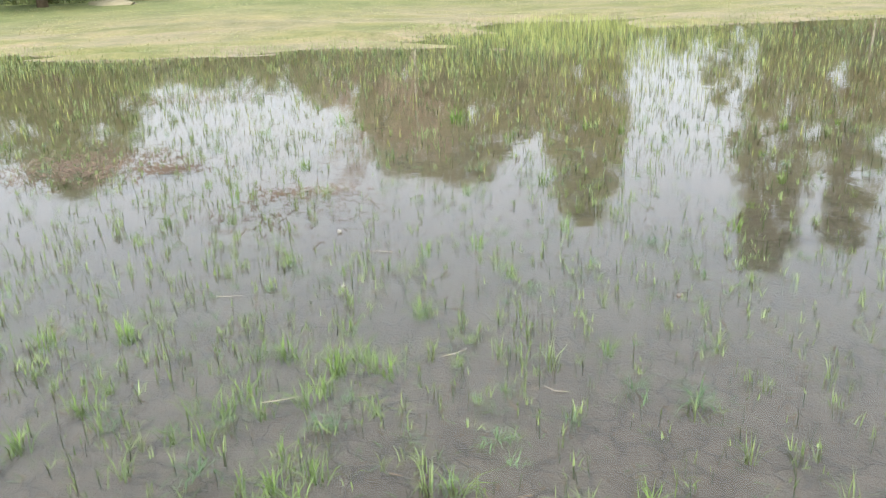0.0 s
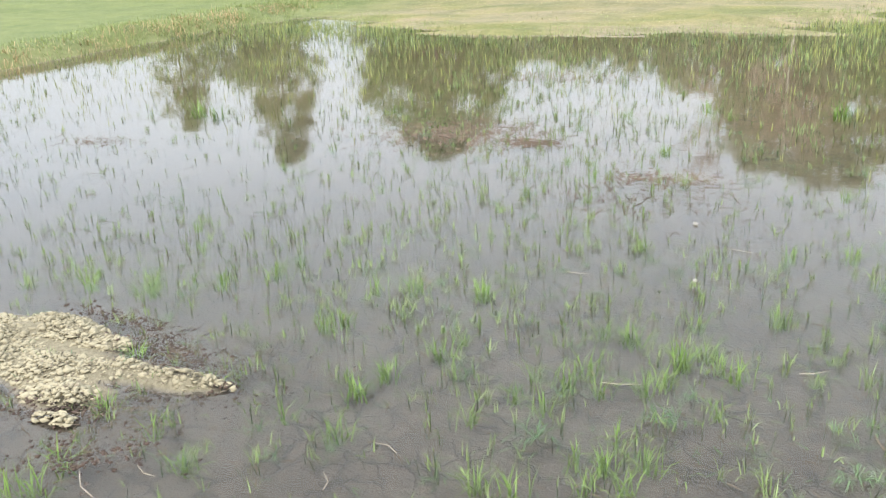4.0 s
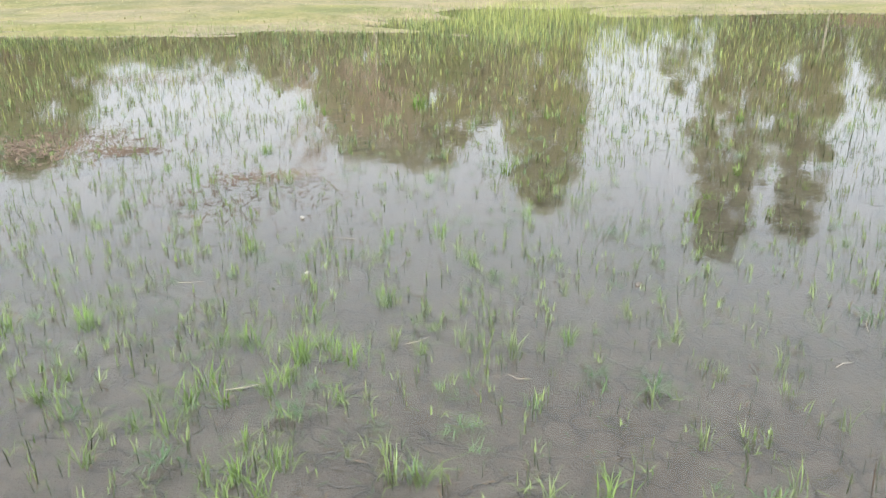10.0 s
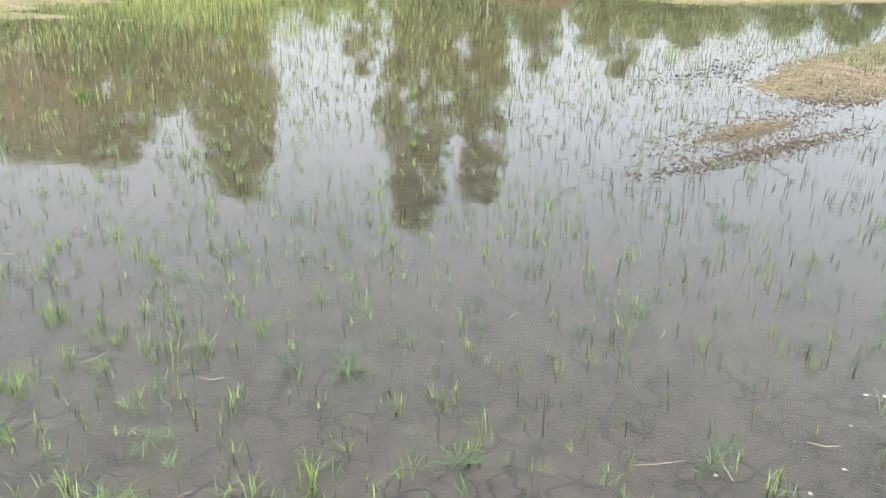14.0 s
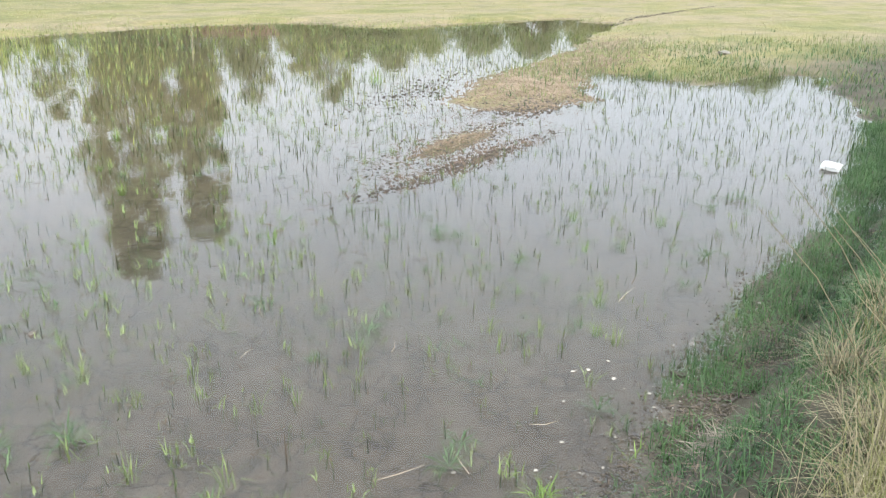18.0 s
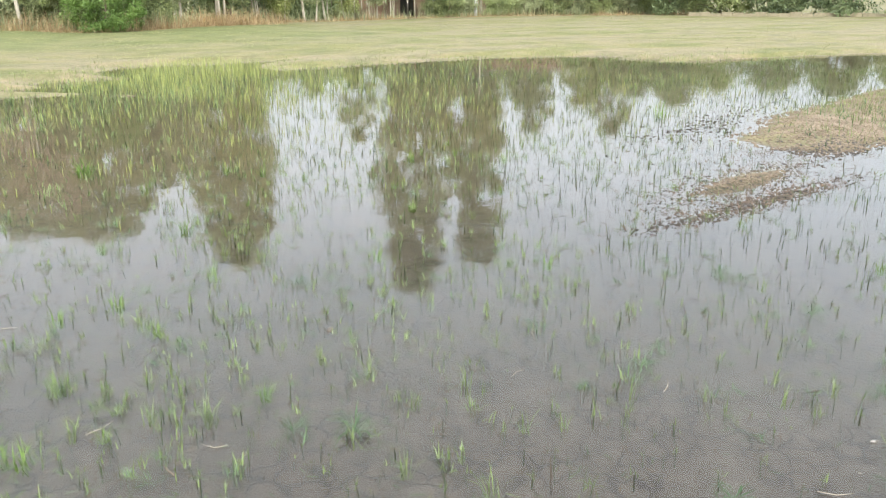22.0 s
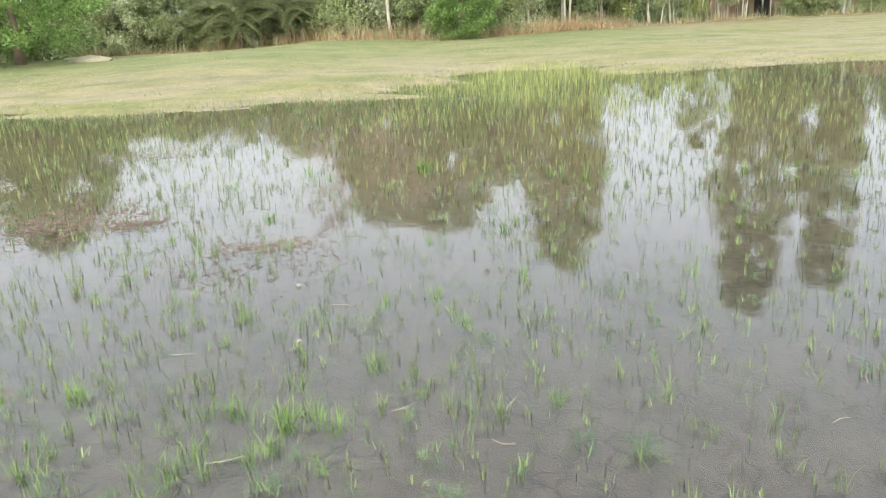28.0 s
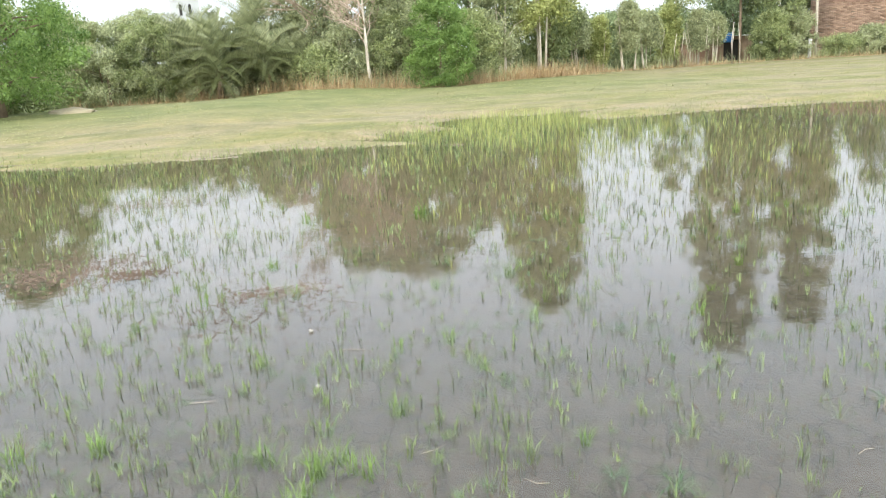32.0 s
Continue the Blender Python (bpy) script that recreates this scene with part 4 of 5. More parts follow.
def build_grass():
    # dry grass on the bund
    rag = lambda x, y: 0.12 * (value_noise(x, y, 1.7, 31) - 0.5)
    scatter_grass("dry_bund_grass", "thick straw-coloured dry grass on the crest of the bund", 60000, (1.2, 9, -0.4, 2.4), (0.1, 0.27), (0.0014, 0.0028), STRAW, 31, (0.7, 0.45), lambda x, y: band(x, y + rag(x, y) + 0.06 * (x < 4.5), -0.28, 0.07) * np.clip(0.25 + 0.35 * (x - 0.9), 0, 1), 4, 0.03, 0.9)
    scatter_grass("long_straw", "long wispy straw hanging over the bund", 1100, (1.4, 10, -0.4, 2.4), (0.22, 0.4), (0.0018, 0.0032), STRAW, 47, (0.75, 0.35), lambda x, y: band(x, y + rag(x, y), -0.28, 0.16) * (value_noise(x, y, 2.1, 48) > 0.4), 5, 0.035, 0.9)
    scatter_grass("half_dry_grass", "olive half-dry grass mixed into the straw of the bund", 24000, (1.3, 10, -0.4, 2.6), (0.12, 0.32), (0.0018, 0.0034), OLIVE, 30, (0.6, 0.4), lambda x, y: band(x, y + rag(x, y), -0.3, 0.1) * np.clip(2 * value_noise(x, y, 1.6, 29) - 0.4, 0, 1), 4, 0.03, 0.9)
    scatter_grass("dry_bund_grass", "reddish dry grass on the farther part of the bund", 26000, (7, 30, 0.8, 6), (0.14, 0.36), (0.004, 0.008), BUND_RUSSET, 32, (0.5, 0.3), lambda x, y: band(x, y + rag(x, y), -0.3, 0.28), 4, 0.04, 0.9)
    scatter_grass("bund_green_shoots", "sparse green shoots among the dry grass of the bund", 1800, (1.5, 9, -0.2, 2.2), (0.1, 0.22), (0.002, 0.0035), OLIVE, 33, (0.3, 0.25), lambda x, y: band(x, y, -0.24, 0.25) * (value_noise(x, y, 1.3, 41) > 0.55), 3, 0.03)
    # lush strip along the water
    def lush(x, y):
        d = shore_distance(x, y)
        return rows_smooth(d, -0.16, 0.06) * (y - bund_line(x) > 0.2) * np.clip(5.5 * value_noise(x, y, 4.6, 34) * (0.45 + value_noise(x, y, 11.0, 28)) - 1.6 + 1.5 * rows_smooth(x, 2.9, 4.6), 0, 1) * (y < 3.4) * rows_smooth(x, 1.7, 2.5)
    scatter_grass("bank_grass", "low lush green grass along the water's edge", 50000, (1.4, 10, 0.3, 3.4), (0.03, 0.11), (0.0026, 0.0046), LUSH, 34, (0.7, 0.45), lush, 4, 0.02, 0.9)

    def corner(x, y):
        d = shore_distance(x, y)
        return rows_smooth(d, -0.35, 0.05) * np.clip(1.5 * value_noise(x, y, 0.9, 35) - 0.1, 0, 1) * np.exp(-(((x - 12.5) / 4.2) ** 2 + ((y - 4.6) / 2.6) ** 2)) * (y - bund_line(x) > 0.4)
    scatter_grass("corner_grass", "rough green and brown grass on the wet corner of the field", 13000, (7.5, 24, 1.8, 10), (0.06, 0.17), (0.006, 0.011), LUSH, 35, (0.45, 0.3), corner, 3, 0.04, 0.7)

    scatter_grass("corner_grass", "fresh green grass round the wet corner of the field", 40000, (8, 24, 2.2, 11), (0.05, 0.15), (0.006, 0.01), CORNER_GREEN, 55, (0.45, 0.3), lambda x, y: rows_smooth(shore_distance(x, y), -0.6, 0.0) * np.clip(1.8 * value_noise(x, y, 0.8, 56) - 0.35, 0, 1) * np.exp(-(((x - 13.2) / 3.8) ** 2 + ((y - 5.6) / 2.4) ** 2)) * (y - bund_line(x) > 0.4), 3, 0.04, 0.7)

    scatter_grass("field_grass", "green grass on the field beyond the bund", 24000, (11, 42, -4, 7), (0.05, 0.16), (0.01, 0.02), CORNER_GREEN, 57, (0.5, 0.3), lambda x, y: (y < bund_line(x) - 0.35) * np.clip(0.3 + value_noise(x, y, 0.7, 58), 0, 1), 3, 0.06, 0.7)

    def sward(x, y):
        d = shore_distance(x, y)
        return rows_smooth(d, 0.0, 1.2) * np.clip(0.15 + 1.2 * value_noise(x, y, 0.45, 36) * value_noise(x, y, 2.0, 37) * 1.6, 0, 1) * (y - bund_line(x) > 0.5) * (1 - np.exp(-(((x - 9.3) / 2.6) ** 2 + ((y - 7.2) / 1.5) ** 2))) * (1 - 0.8 * np.exp(-(((x - 12.5) / 3.4) ** 2 + ((y - 8.0 - 0.5 * (x - 12)) / 1.0) ** 2)))
    scatter_grass("field_grass", "thin yellowing grass over the dry field", 12000, (7, 30, 6, 14), (0.015, 0.05), (0.008, 0.016), FIELD_GRASS, 36, (0.9, 0.35), sward, 2, 0.09, 0.6)
    def dry_field(x, y):
        d = shore_distance(x, y)
        return rows_smooth(d, -0.1, 0.9) * np.clip(2.6 * value_noise(x, y, 0.7, 51) * value_noise(x, y, 2.7, 52) - 0.12, 0, 1) * (1 - rows_smooth(y, 34, 40) * (x < 8))
    for mat, seed, label, count in ((FIELD_GRASS, 53, "short straw-coloured grass over the far field", 52000), (FIELD_GREEN, 54, "short green grass patches over the far field", 42000)):
        scatter_grass("far_field_grass", label, count, (-14, 36, 13.5, 44), (0.02, 0.06), (0.01, 0.022), mat, seed, (1.1, 0.3), dry_field, 2, 0.1, 0.6)
    # the part of the bund behind and beside the standpoint
    scatter_grass("dry_bund_grass", "trodden dry grass on the bund", 7000, (-9, 1.5, -0.8, 0.8), (0.05, 0.14), (0.004, 0.008), STRAW, 17, (0.8, 0.4), lambda x, y: band(x, y, -0.3, 0.2), 3, 0.05, 0.8)

    def margin(x, y):
        d = shore_distance(x, y)
        return np.exp(-((d - 0.05) / np.where(d > 0, 0.6, 1.7)) ** 2) * (y > 8) * np.clip(0.2 + value_noise(x, y, 0.8, 38), 0, 1)
    scatter_grass("shore_grass", "short green grass at the far waterline", 52000, (-16, 22, 8, 23), (0.03, 0.1), (0.005, 0.01), BANK_GREEN, 38, (0.3, 0.25), margin, 2, 0.04, 0.5)

    def side(x, y):
        left = x + 13.9 + 0.12 * (y - 14)
        return np.exp(-(left / 1.1) ** 2) * np.clip(0.2 + 1.3 * value_noise(x, y, 0.7, 27), 0, 1) * rows_smooth(y, 3, 5) * (1 - rows_smooth(y, 22, 25))
    scatter_grass("side_bund_grass", "green and straw grass on the side bund", 15000, (-18, -10, 4, 24), (0.06, 0.17), (0.008, 0.014), BANK_GREEN, 39, (0.4, 0.3), side, 3, 0.06, 0.7)
    def crest(x, y):
        left = x + 13.4 + 0.12 * (y - 14)
        return np.exp(-(left / 0.4) ** 2) * np.clip(2.2 * value_noise(x, y, 0.8, 18) - 0.5, 0, 1)
    scatter_grass("side_bund_straw", "russet straw tangled along the side bund", 9000, (-16, -11, 6, 24), (0.08, 0.24), (0.007, 0.013), RUSSET, 18, (0.9, 0.4), crest, 3, 0.08, 0.8)
    # dry fringe below the trees
    path = [(-16.0, 37.5), (-10.0, 38.0), (-4.0, 37.6), (-2.2, 35.6), (0.0, 35.4), (3.5, 34.6), (6.5, 37.5), (9.0, 39.6), (11.5, 43.4), (20.0, 46.2), (27.0, 46.4), (36.0, 43.0), (44.0, 33.0)]
    px, py = np.array([p[0] for p in path]), np.array([p[1] for p in path])
    def fringe(x, y):
        return np.exp(-((y - np.interp(x, px, py)) / 0.55) ** 2) * np.clip(0.25 + 1.1 * value_noise(x, y, 0.5, 43), 0, 1)
    scatter_grass("dry_fringe_grass", "tall russet dry grass below the trees", 80000, (-14, 44, 27, 48), (0.14, 0.5), (0.01, 0.02), RUSSET, 40, (0.85, 0.4), fringe, 3, 0.08, 0.7)
    def mound(x, y):
        return np.exp(-(((x - 7.0) / 2.3) ** 2 + ((y - 38.4 - 0.5 * (x - 7)) / 0.6) ** 2))
    scatter_grass("straw_grass", "pale dry grass heaped round the pale stems", 40000, (2, 12, 34, 43), (0.2, 0.65), (0.01, 0.022), RUSSET, 42, (0.85, 0.4), mound, 3, 0.08, 0.9)
    def reeds(x, y):
        return np.exp(-((y - np.interp(x, px, py) - 0.2) / 0.4) ** 2) * np.clip(2.4 * value_noise(x, y, 0.45, 26) - 0.6, 0, 1)
    scatter_grass("dry_reeds", "upright russet reeds at the edge of the trees", 30000, (-9, 14, 32, 48), (0.3, 0.95), (0.008, 0.017), RUSSET, 46, (0.4, 0.28), reeds, 3, 0.08, 0.5)
    # reedy undergrowth below palms and shrubs
    def under(x, y):
        return np.exp(-((y - np.interp(x, px, py) - 0.9) / 0.7) ** 2) * np.clip(0.1 + value_noise(x, y, 0.4, 45), 0, 1)
    scatter_grass("undergrowth", "tall green weeds at the foot of the hedge", 34000, (-14, 44, 27, 50), (0.35, 1.2), (0.014, 0.028), LEAF_GREY, 44, (0.45, 0.3), under, 3, 0.1, 0.6, "weeds")


build_grass()


# ---- seedlings standing in the water ----
def seedling_field():
    """Young cereal plants: a dark stem, and pale blades that fan out above the water."""
    rs = np.random.RandomState(11)
    n = 125000
    x, y = rs.uniform(-14, 17, n), rs.uniform(1.2, 20.5, n)
    # plants gather in loose clumps
    pull = rs.rand(n) < 0.45
    x[pull], y[pull] = np.round(x[pull] / 0.42) * 0.42 + 0.3 * (value_noise(np.round(x[pull] / 0.42) * 0.42, y[pull], 3.7, 20) - 0.5) + rs.normal(0, 0.055, pull.sum()), y[pull] + rs.normal(0, 0.05, pull.sum())
    d = shore_distance(x, y)
    green = np.exp(-(((x + 1.6) / 2.2) ** 2 + ((y - 3.6) / 1.6) ** 2))
    tall_zone = np.exp(-(((x - 2.6) / 3.2) ** 2 + ((y - 15.8) / 3.4) ** 2)) + 0.25 * np.exp(-(((x + 6.5) / 2.6) ** 2 + ((y - 12.6) / 2.4) ** 2)) + 0.6 * np.exp(-(((x + 9.8) / 3.0) ** 2 + ((y - 16.4) / 1.6) ** 2))
    open_water = rows_smooth(-x - 0.1 * y, 2.2, 4.2) * rows_smooth(y, 3.6, 4.6) * (1 - rows_smooth(y, 12, 15))
    thick = 0.2 + 0.75 * value_noise(x, y, 0.55, 21) ** 1.4 + 0.45 * value_noise(x, y, 2.2, 22) ** 2 + 0.35 * green
    keep = (d < -0.04) & (land_height(x, y) < -0.004) & (rs.rand(n) < np.clip(0.58 * thick + 0.2 * tall_zone, 0, 1) * (1 - 0.65 * open_water) * (1 - 0.4 * rows_smooth(x + 0.25 * y, 2.6, 5.5) * (y < 11)))
    x, y, tall_zone, green = x[keep], y[keep], tall_zone[keep], green[keep]
    n = len(x)
    reach = np.hypot(x, y)
    z = np.minimum(land_height(x, y), 0.01)
    right = rows_smooth(x + 0.25 * y, 2.2, 5.0)
    vigour = np.clip(rs.rand(n) ** 1.9 + 0.22 * green + 0.1 * tall_zone - 0.35 * right * rs.rand(n), 0, 1)
    tall = (0.022 + 0.062 * (0.3 * rs.rand(n) + 0.7 * vigour)) * (1 + 1.5 * tall_zone + 0.02 * np.clip(y - 4, 0, 8))
    wide = 1 + 0.045 * np.clip(reach - 2.5, 0, 14)
    # stems
    sx, sy = rs.normal(0, 0.12, n), rs.normal(0, 0.12, n)
    heading, lean = np.arctan2(sy, sx), np.hypot(sx, sy) * 1.2
    v, f = blades(np.stack([x, y, z], 1), heading, lean, tall * rs.uniform(0.7, 1.15, n) - z, rs.uniform(0.0031, 0.0053, n) * wide, 0.3)
    tagged(new("seedling_stems", array_mesh("seedling_stems", v, f, STEM)), "dark upright stems of young cereal in the water", "seedlings", kind="stuff")
    # blades
    count = (vigour * 6.0 * (1 - 0.45 * rows_smooth(reach, 7, 13)) + rs.rand(n) * 1.3).astype(int)
    idx = np.repeat(np.arange(n), count)
    m = len(idx)
    spread = 0.006 + 0.007 * vigour[idx]
    base = np.stack([x[idx] + rs.normal(0, 1, m) * spread, y[idx] + rs.normal(0, 1, m) * spread, np.full(m, 0.004)], 1)
    bend = np.abs(rs.normal(0.3, 0.28, m)) + (rs.rand(m) < 0.2) * 0.7
    v, f = blades(base, rs.uniform(0, 6.283, m), bend, tall[idx] * rs.uniform(0.6, 1.1, m), rs.uniform(0.0029, 0.0054, m) * wide[idx], 0.8)
    tagged(new("seedlings", array_mesh("seedlings", v, f, SEEDLING)), "thin pale green cereal seedlings standing in shallow water", "seedlings", kind="stuff")


seedling_field()


def tall_seedlings():
    """Taller golden-green shoots towards the far bank."""
    rs = np.random.RandomState(16)
    n = 56000
    x, y = rs.uniform(-13, 12, n), rs.uniform(5.5, 20.8, n)
    zone = np.exp(-(((x - 2.8) / 3.4) ** 2 + ((y - 15.6) / 3.6) ** 2)) + 0.55 * np.exp(-(((x + 7.0) / 2.6) ** 2 + ((y - 12.6) / 2.4) ** 2)) + 0.8 * np.exp(-(((x + 9.8) / 3.0) ** 2 + ((y - 16.4) / 1.8) ** 2)) + 0.9 * np.exp(-(((x - 3.2) / 1.9) ** 2 + ((y - 18.6) / 2.2) ** 2)) + 0.2 * rows_smooth(y, 5.5, 9)
    keep = (shore_distance(x, y) < 0.1) & (land_height(x, y) < -0.005) & (rs.rand(n) < 0.42 * zone * (0.2 + 1.3 * value_noise(x, y, 0.9, 23)))
    x, y, zone = x[keep], y[keep], zone[keep]
    idx = np.repeat(np.arange(len(x)), 2)
    m = len(idx)
    base = np.stack([x[idx] + rs.normal(0, 0.012, m), y[idx] + rs.normal(0, 0.012, m), np.full(m, -0.02)], 1)
    v, f = blades(base, rs.uniform(0, 6.283, m), np.abs(rs.normal(0.05, 0.16, m)), rs.uniform(0.07, 0.15, m) * (0.75 + 0.6 * zone[idx] + 1.3 * np.exp(-(((x[idx] - 3.2) / 2.0) ** 2 + ((y[idx] - 19.0) / 2.4) ** 2))), rs.uniform(0.0042, 0.0075, m), 0.6)
    tagged(new("tall_seedlings", array_mesh("tall_seedlings", v, f, GOLDEN)), "taller golden-green cereal shoots near the far bank", "seedlings", kind="stuff")


tall_seedlings()


def bare_stems():
    """Leafless stems over the open water; their dark colour stands for backlight."""
    rs = np.random.RandomState(15)
    n = 4300
    x, y = rs.uniform(1.5, 13.5, n), rs.uniform(1.8, 10, n)
    keep = (shore_distance(x, y) < -0.05) & (rs.rand(n) < rows_smooth(x + 0.25 * y, 2.8, 5.0) * (0.35 + value_noise(x, y, 1.1, 49)))
    x, y = x[keep], y[keep]
    n = len(x)
    v, f = blades(np.stack([x, y, np.full(n, -0.04)], 1), rs.uniform(0, 6.283, n), np.abs(rs.normal(0.08, 0.16, n)), rs.uniform(0.07, 0.14, n), rs.uniform(0.0033, 0.006, n) * (1 + 0.04 * np.hypot(x, y)), 0.5)
    tagged(new("bare_stems", array_mesh("bare_stems", v, f, STEM)), "leafless cereal stems standing in open water, coloured dark as if backlit", "seedlings", kind="stuff")


bare_stems()


def tuft_kind(name, seed, n, height, spread, lean, width, mat, root=0.05, weld=False):
    """One grass plant: blades fanning from one root."""
    rs = np.random.RandomState(seed)
    base = np.stack([rs.normal(0, spread, n), rs.normal(0, spread, n), np.full(n, -root)], 1)
    v, f = blades(base, rs.uniform(0, 6.283, n), np.abs(rs.normal(lean, 0.22, n)), rs.uniform(0.55, 1.0, n) * height + root, rs.uniform(0.7, 1.2, n) * width, 0.9)
    if weld:
        v = v.reshape(-1, 6, 3)
        v[:, :2] = (0, 0, -root)
        # all blades meet in one root
        f = np.arange(n)[:, None] * 4 + [[1, 2, 4, 3]]
        fan = np.stack([np.zeros(n, int), np.arange(n) * 4 + 2, np.arange(n) * 4 + 1], 1)
        me = bpy.data.meshes.new(name)
        me.from_pydata([(0, 0, -root)] + v[:, 2:].reshape(-1, 3).tolist(), [], f.tolist() + fan.tolist())
        me.materials.append(mat)
        return me
    return array_mesh(name, v, f, mat)


def build_tufts():
    kinds = [tuft_kind("blades", 200 + k, 16 + 4 * k, 0.085 + 0.012 * (k % 4), 0.018 + 0.005 * (k % 3), 0.48, 0.0048, TUFT) for k in range(6)]
    pale = [tuft_kind("blades", 220 + k, 8 + 2 * k, 0.06 + 0.009 * k, 0.012, 0.4, 0.0045, SEEDLING) for k in range(5)]
    weeds = [tuft_kind("blades", 240 + k, 20 + 4 * k, 0.085 + 0.012 * k, 0.016, 0.95, 0.0055, DARK_WEED, 0.002, True) for k in range(4)]
    rs = random.Random(3)

    def put(me, x, y, s, name, label, group):
        o = new(name, me)
        o.matrix_world = pose(x, y, 0.0, 0, 0, rs.uniform(0, 360)) @ Matrix.Diagonal((s, s, s, 1))
        tagged(o, label, "grass tuft" if "tuft" in name else "weed", group)

    near = [(-1.0, 2.69), (-0.87, 2.66), (-1.86, 3.54), (-1.47, 3.57), (-0.79, 3.35), (-0.66, 3.34), (-0.41, 3.18), (-0.33, 3.3), (-0.17, 3.15), (-0.85, 2.88), (-0.04, 3.74), (-1.42, 2.92), (-0.56, 2.55), (-0.77, 3.01), (0.7, 2.15), (-0.42, 3.21), (-0.53, 2.93), (2.04, 1.31), (2.46, 1.2), (3.61, 2.14)]
    for k, (x, y) in enumerate(near):
        put(kinds[k % 6], x, y, rs.uniform(0.9, 1.2), "grass_tuft", "bright green grass tuft standing in shallow water", "grass tufts in the water")
    left = [(-2.4, 1.7), (-2.24, 1.98), (-2.53, 2.04), (-1.97, 1.86), (-3.32, 3.18), (-2.43, 1.5), (-2.36, 1.55), (-1.82, 2.25), (-1.63, 2.5), (-2.7, 3.51), (-1.46, 3.58), (-2.0, 3.05), (-1.83, 3.58), (-3.1, 3.25), (-3.2, 3.05)]
    for k, (x, y) in enumerate(left):
        put(kinds[(k * 5 + 1) % 6], x, y, rs.uniform(0.85, 1.25), "grass_tuft", "green grass tuft in the water by the dry hummock", "grass tufts in the water")
    mid = [(1.18, 5.95), (0.77, 5.16), (0.39, 4.35), (0.4, 3.21), (0.52, 3.17), (1.93, 3.9), (1.32, 3.35), (2.0, 3.3), (-0.01, 3.3), (1.05, 5.38), (0.46, 3.73), (0.54, 3.21), (1.67, 2.99), (0.48, 2.15), (-0.03, 2.32), (2.26, 2.53), (1.7, 2.5), (1.35, 2.17), (1.12, 2.43), (3.26, 1.8), (2.82, 2.18), (2.84, 1.67), (-0.05, 3.8)]
    for k, (x, y) in enumerate(mid):
        put(pale[k % 5], x, y, rs.uniform(0.9, 1.3), "grass_tuft", "slender pale green grass tuft in the water", "grass tufts in the water")
    more = [(-0.97, 2.88), (-0.69, 2.85), (-0.23, 2.84), (-1.57, 2.67), (-1.55, 2.21), (-2.07, 2.97), (-2.04, 3.5), (-1.11, 2.48), (-0.67, 2.35), (-0.56, 2.36), (-0.42, 2.42), (-0.94, 2.1), (-0.81, 2.12), (-0.47, 2.27), (-0.61, 2.21), (-2.92, 3.29), (-4.01, 2.93), (-3.63, 3.02), (-3.32, 3.05), (-0.46, 3.01), (-0.41, 3.59), (0.34, 3.6), (0.3, 3.29), (-0.26, 3.18), (0.06, 2.31), (1.0, 2.08), (1.34, 2.42), (1.02, 2.71), (1.28, 3.25), (1.13, 3.5), (1.61, 2.9), (2.83, 3.85), (4.68, 2.28), (4.44, 2.52), (3.08, 2.12)]
    for k, (x, y) in enumerate(more):
        put(kinds[(k * 5 + 2) % 6] if x < 0.1 else pale[k % 5], x, y, rs.uniform(0.8, 1.15), "grass_tuft", "upright fresh green grass tuft standing in the water", "grass tufts in the water")
    for k in range(260):
        x, y = rs.uniform(-4.5, 5.5), rs.uniform(1.9, 8.5)
        if float(shore_distance(np.array(x), np.array(y))) < -0.1 and (x < 0.4 or y > 3.6 or k % 2):
            put(pale[k % 5] if k % 3 else kinds[k % 6], x, y, rs.uniform(0.6, 1.0), "grass_tuft", "small pale green grass tuft in the water", "grass tufts in the water")
    for x, y, s in ((0.32, 8.68, 1.9), (-6.4, 7.38, 2.4), (0.35, 8.8, 1.9), (7.94, 8.93, 2.2), (-6.1, 7.3, 2.0), (0.9, 6.1, 1.5), (-0.9, 8.7, 1.6)):
        put(kinds[3], x, y, s, "grass_tuft", "large dense green grass tuft in the water", "grass tufts in the water")
    low = [(-0.37, 2.71), (0.23, 2.56), (-0.83, 2.42), (0.81, 2.88), (-1.78, 5.33), (-0.44, 2.7), (1.16, 2.02), (3.76, 3.52), (2.27, 3.33), (1.33, 4.56), (2.46, 2.7), (3.7, 2.77), (3.69, 3.43), (4.11, 1.89), (2.65, 1.49), (6.0, 2.46), (4.37, 2.52), (2.07, 1.72), (5.6, 2.5), (1.04, 2.78), (3.77, 3.35), (5.93, 2.52), (4.62, 2.04), (1.94, 1.65)]
    for k, (x, y) in enumerate(low):
        put(weeds[k % 4], x, y, rs.uniform(0.9, 1.35), "spreading_weed", "dark green weed lying flat on the water", "weeds on the water")
    # small weeds strewn over the near water
    q = np.random.RandomState(64)
    n = 760
    x, y = q.uniform(-4.5, 6.5, n), q.uniform(1.7, 8.0, n)
    keep = (shore_distance(x, y) < -0.08) & (value_noise(x, y, 1.2, 63) > 0.35)
    x, y = x[keep], y[keep]
    idx = np.repeat(np.arange(len(x)), q.randint(5, 22, len(x)))
    m, size = len(idx), q.uniform(0.5, 1.1, len(x))
    base = np.stack([x[idx] + q.normal(0, 0.022, m) * size[idx], y[idx] + q.normal(0, 0.022, m) * size[idx], np.full(m, 0.002)], 1)
    v, f = blades(base, q.uniform(0, 6.283, m), np.abs(q.normal(1.0, 0.3, m)), q.uniform(0.04, 0.1, m) * size[idx], q.uniform(0.002, 0.0042, m), 0.6)
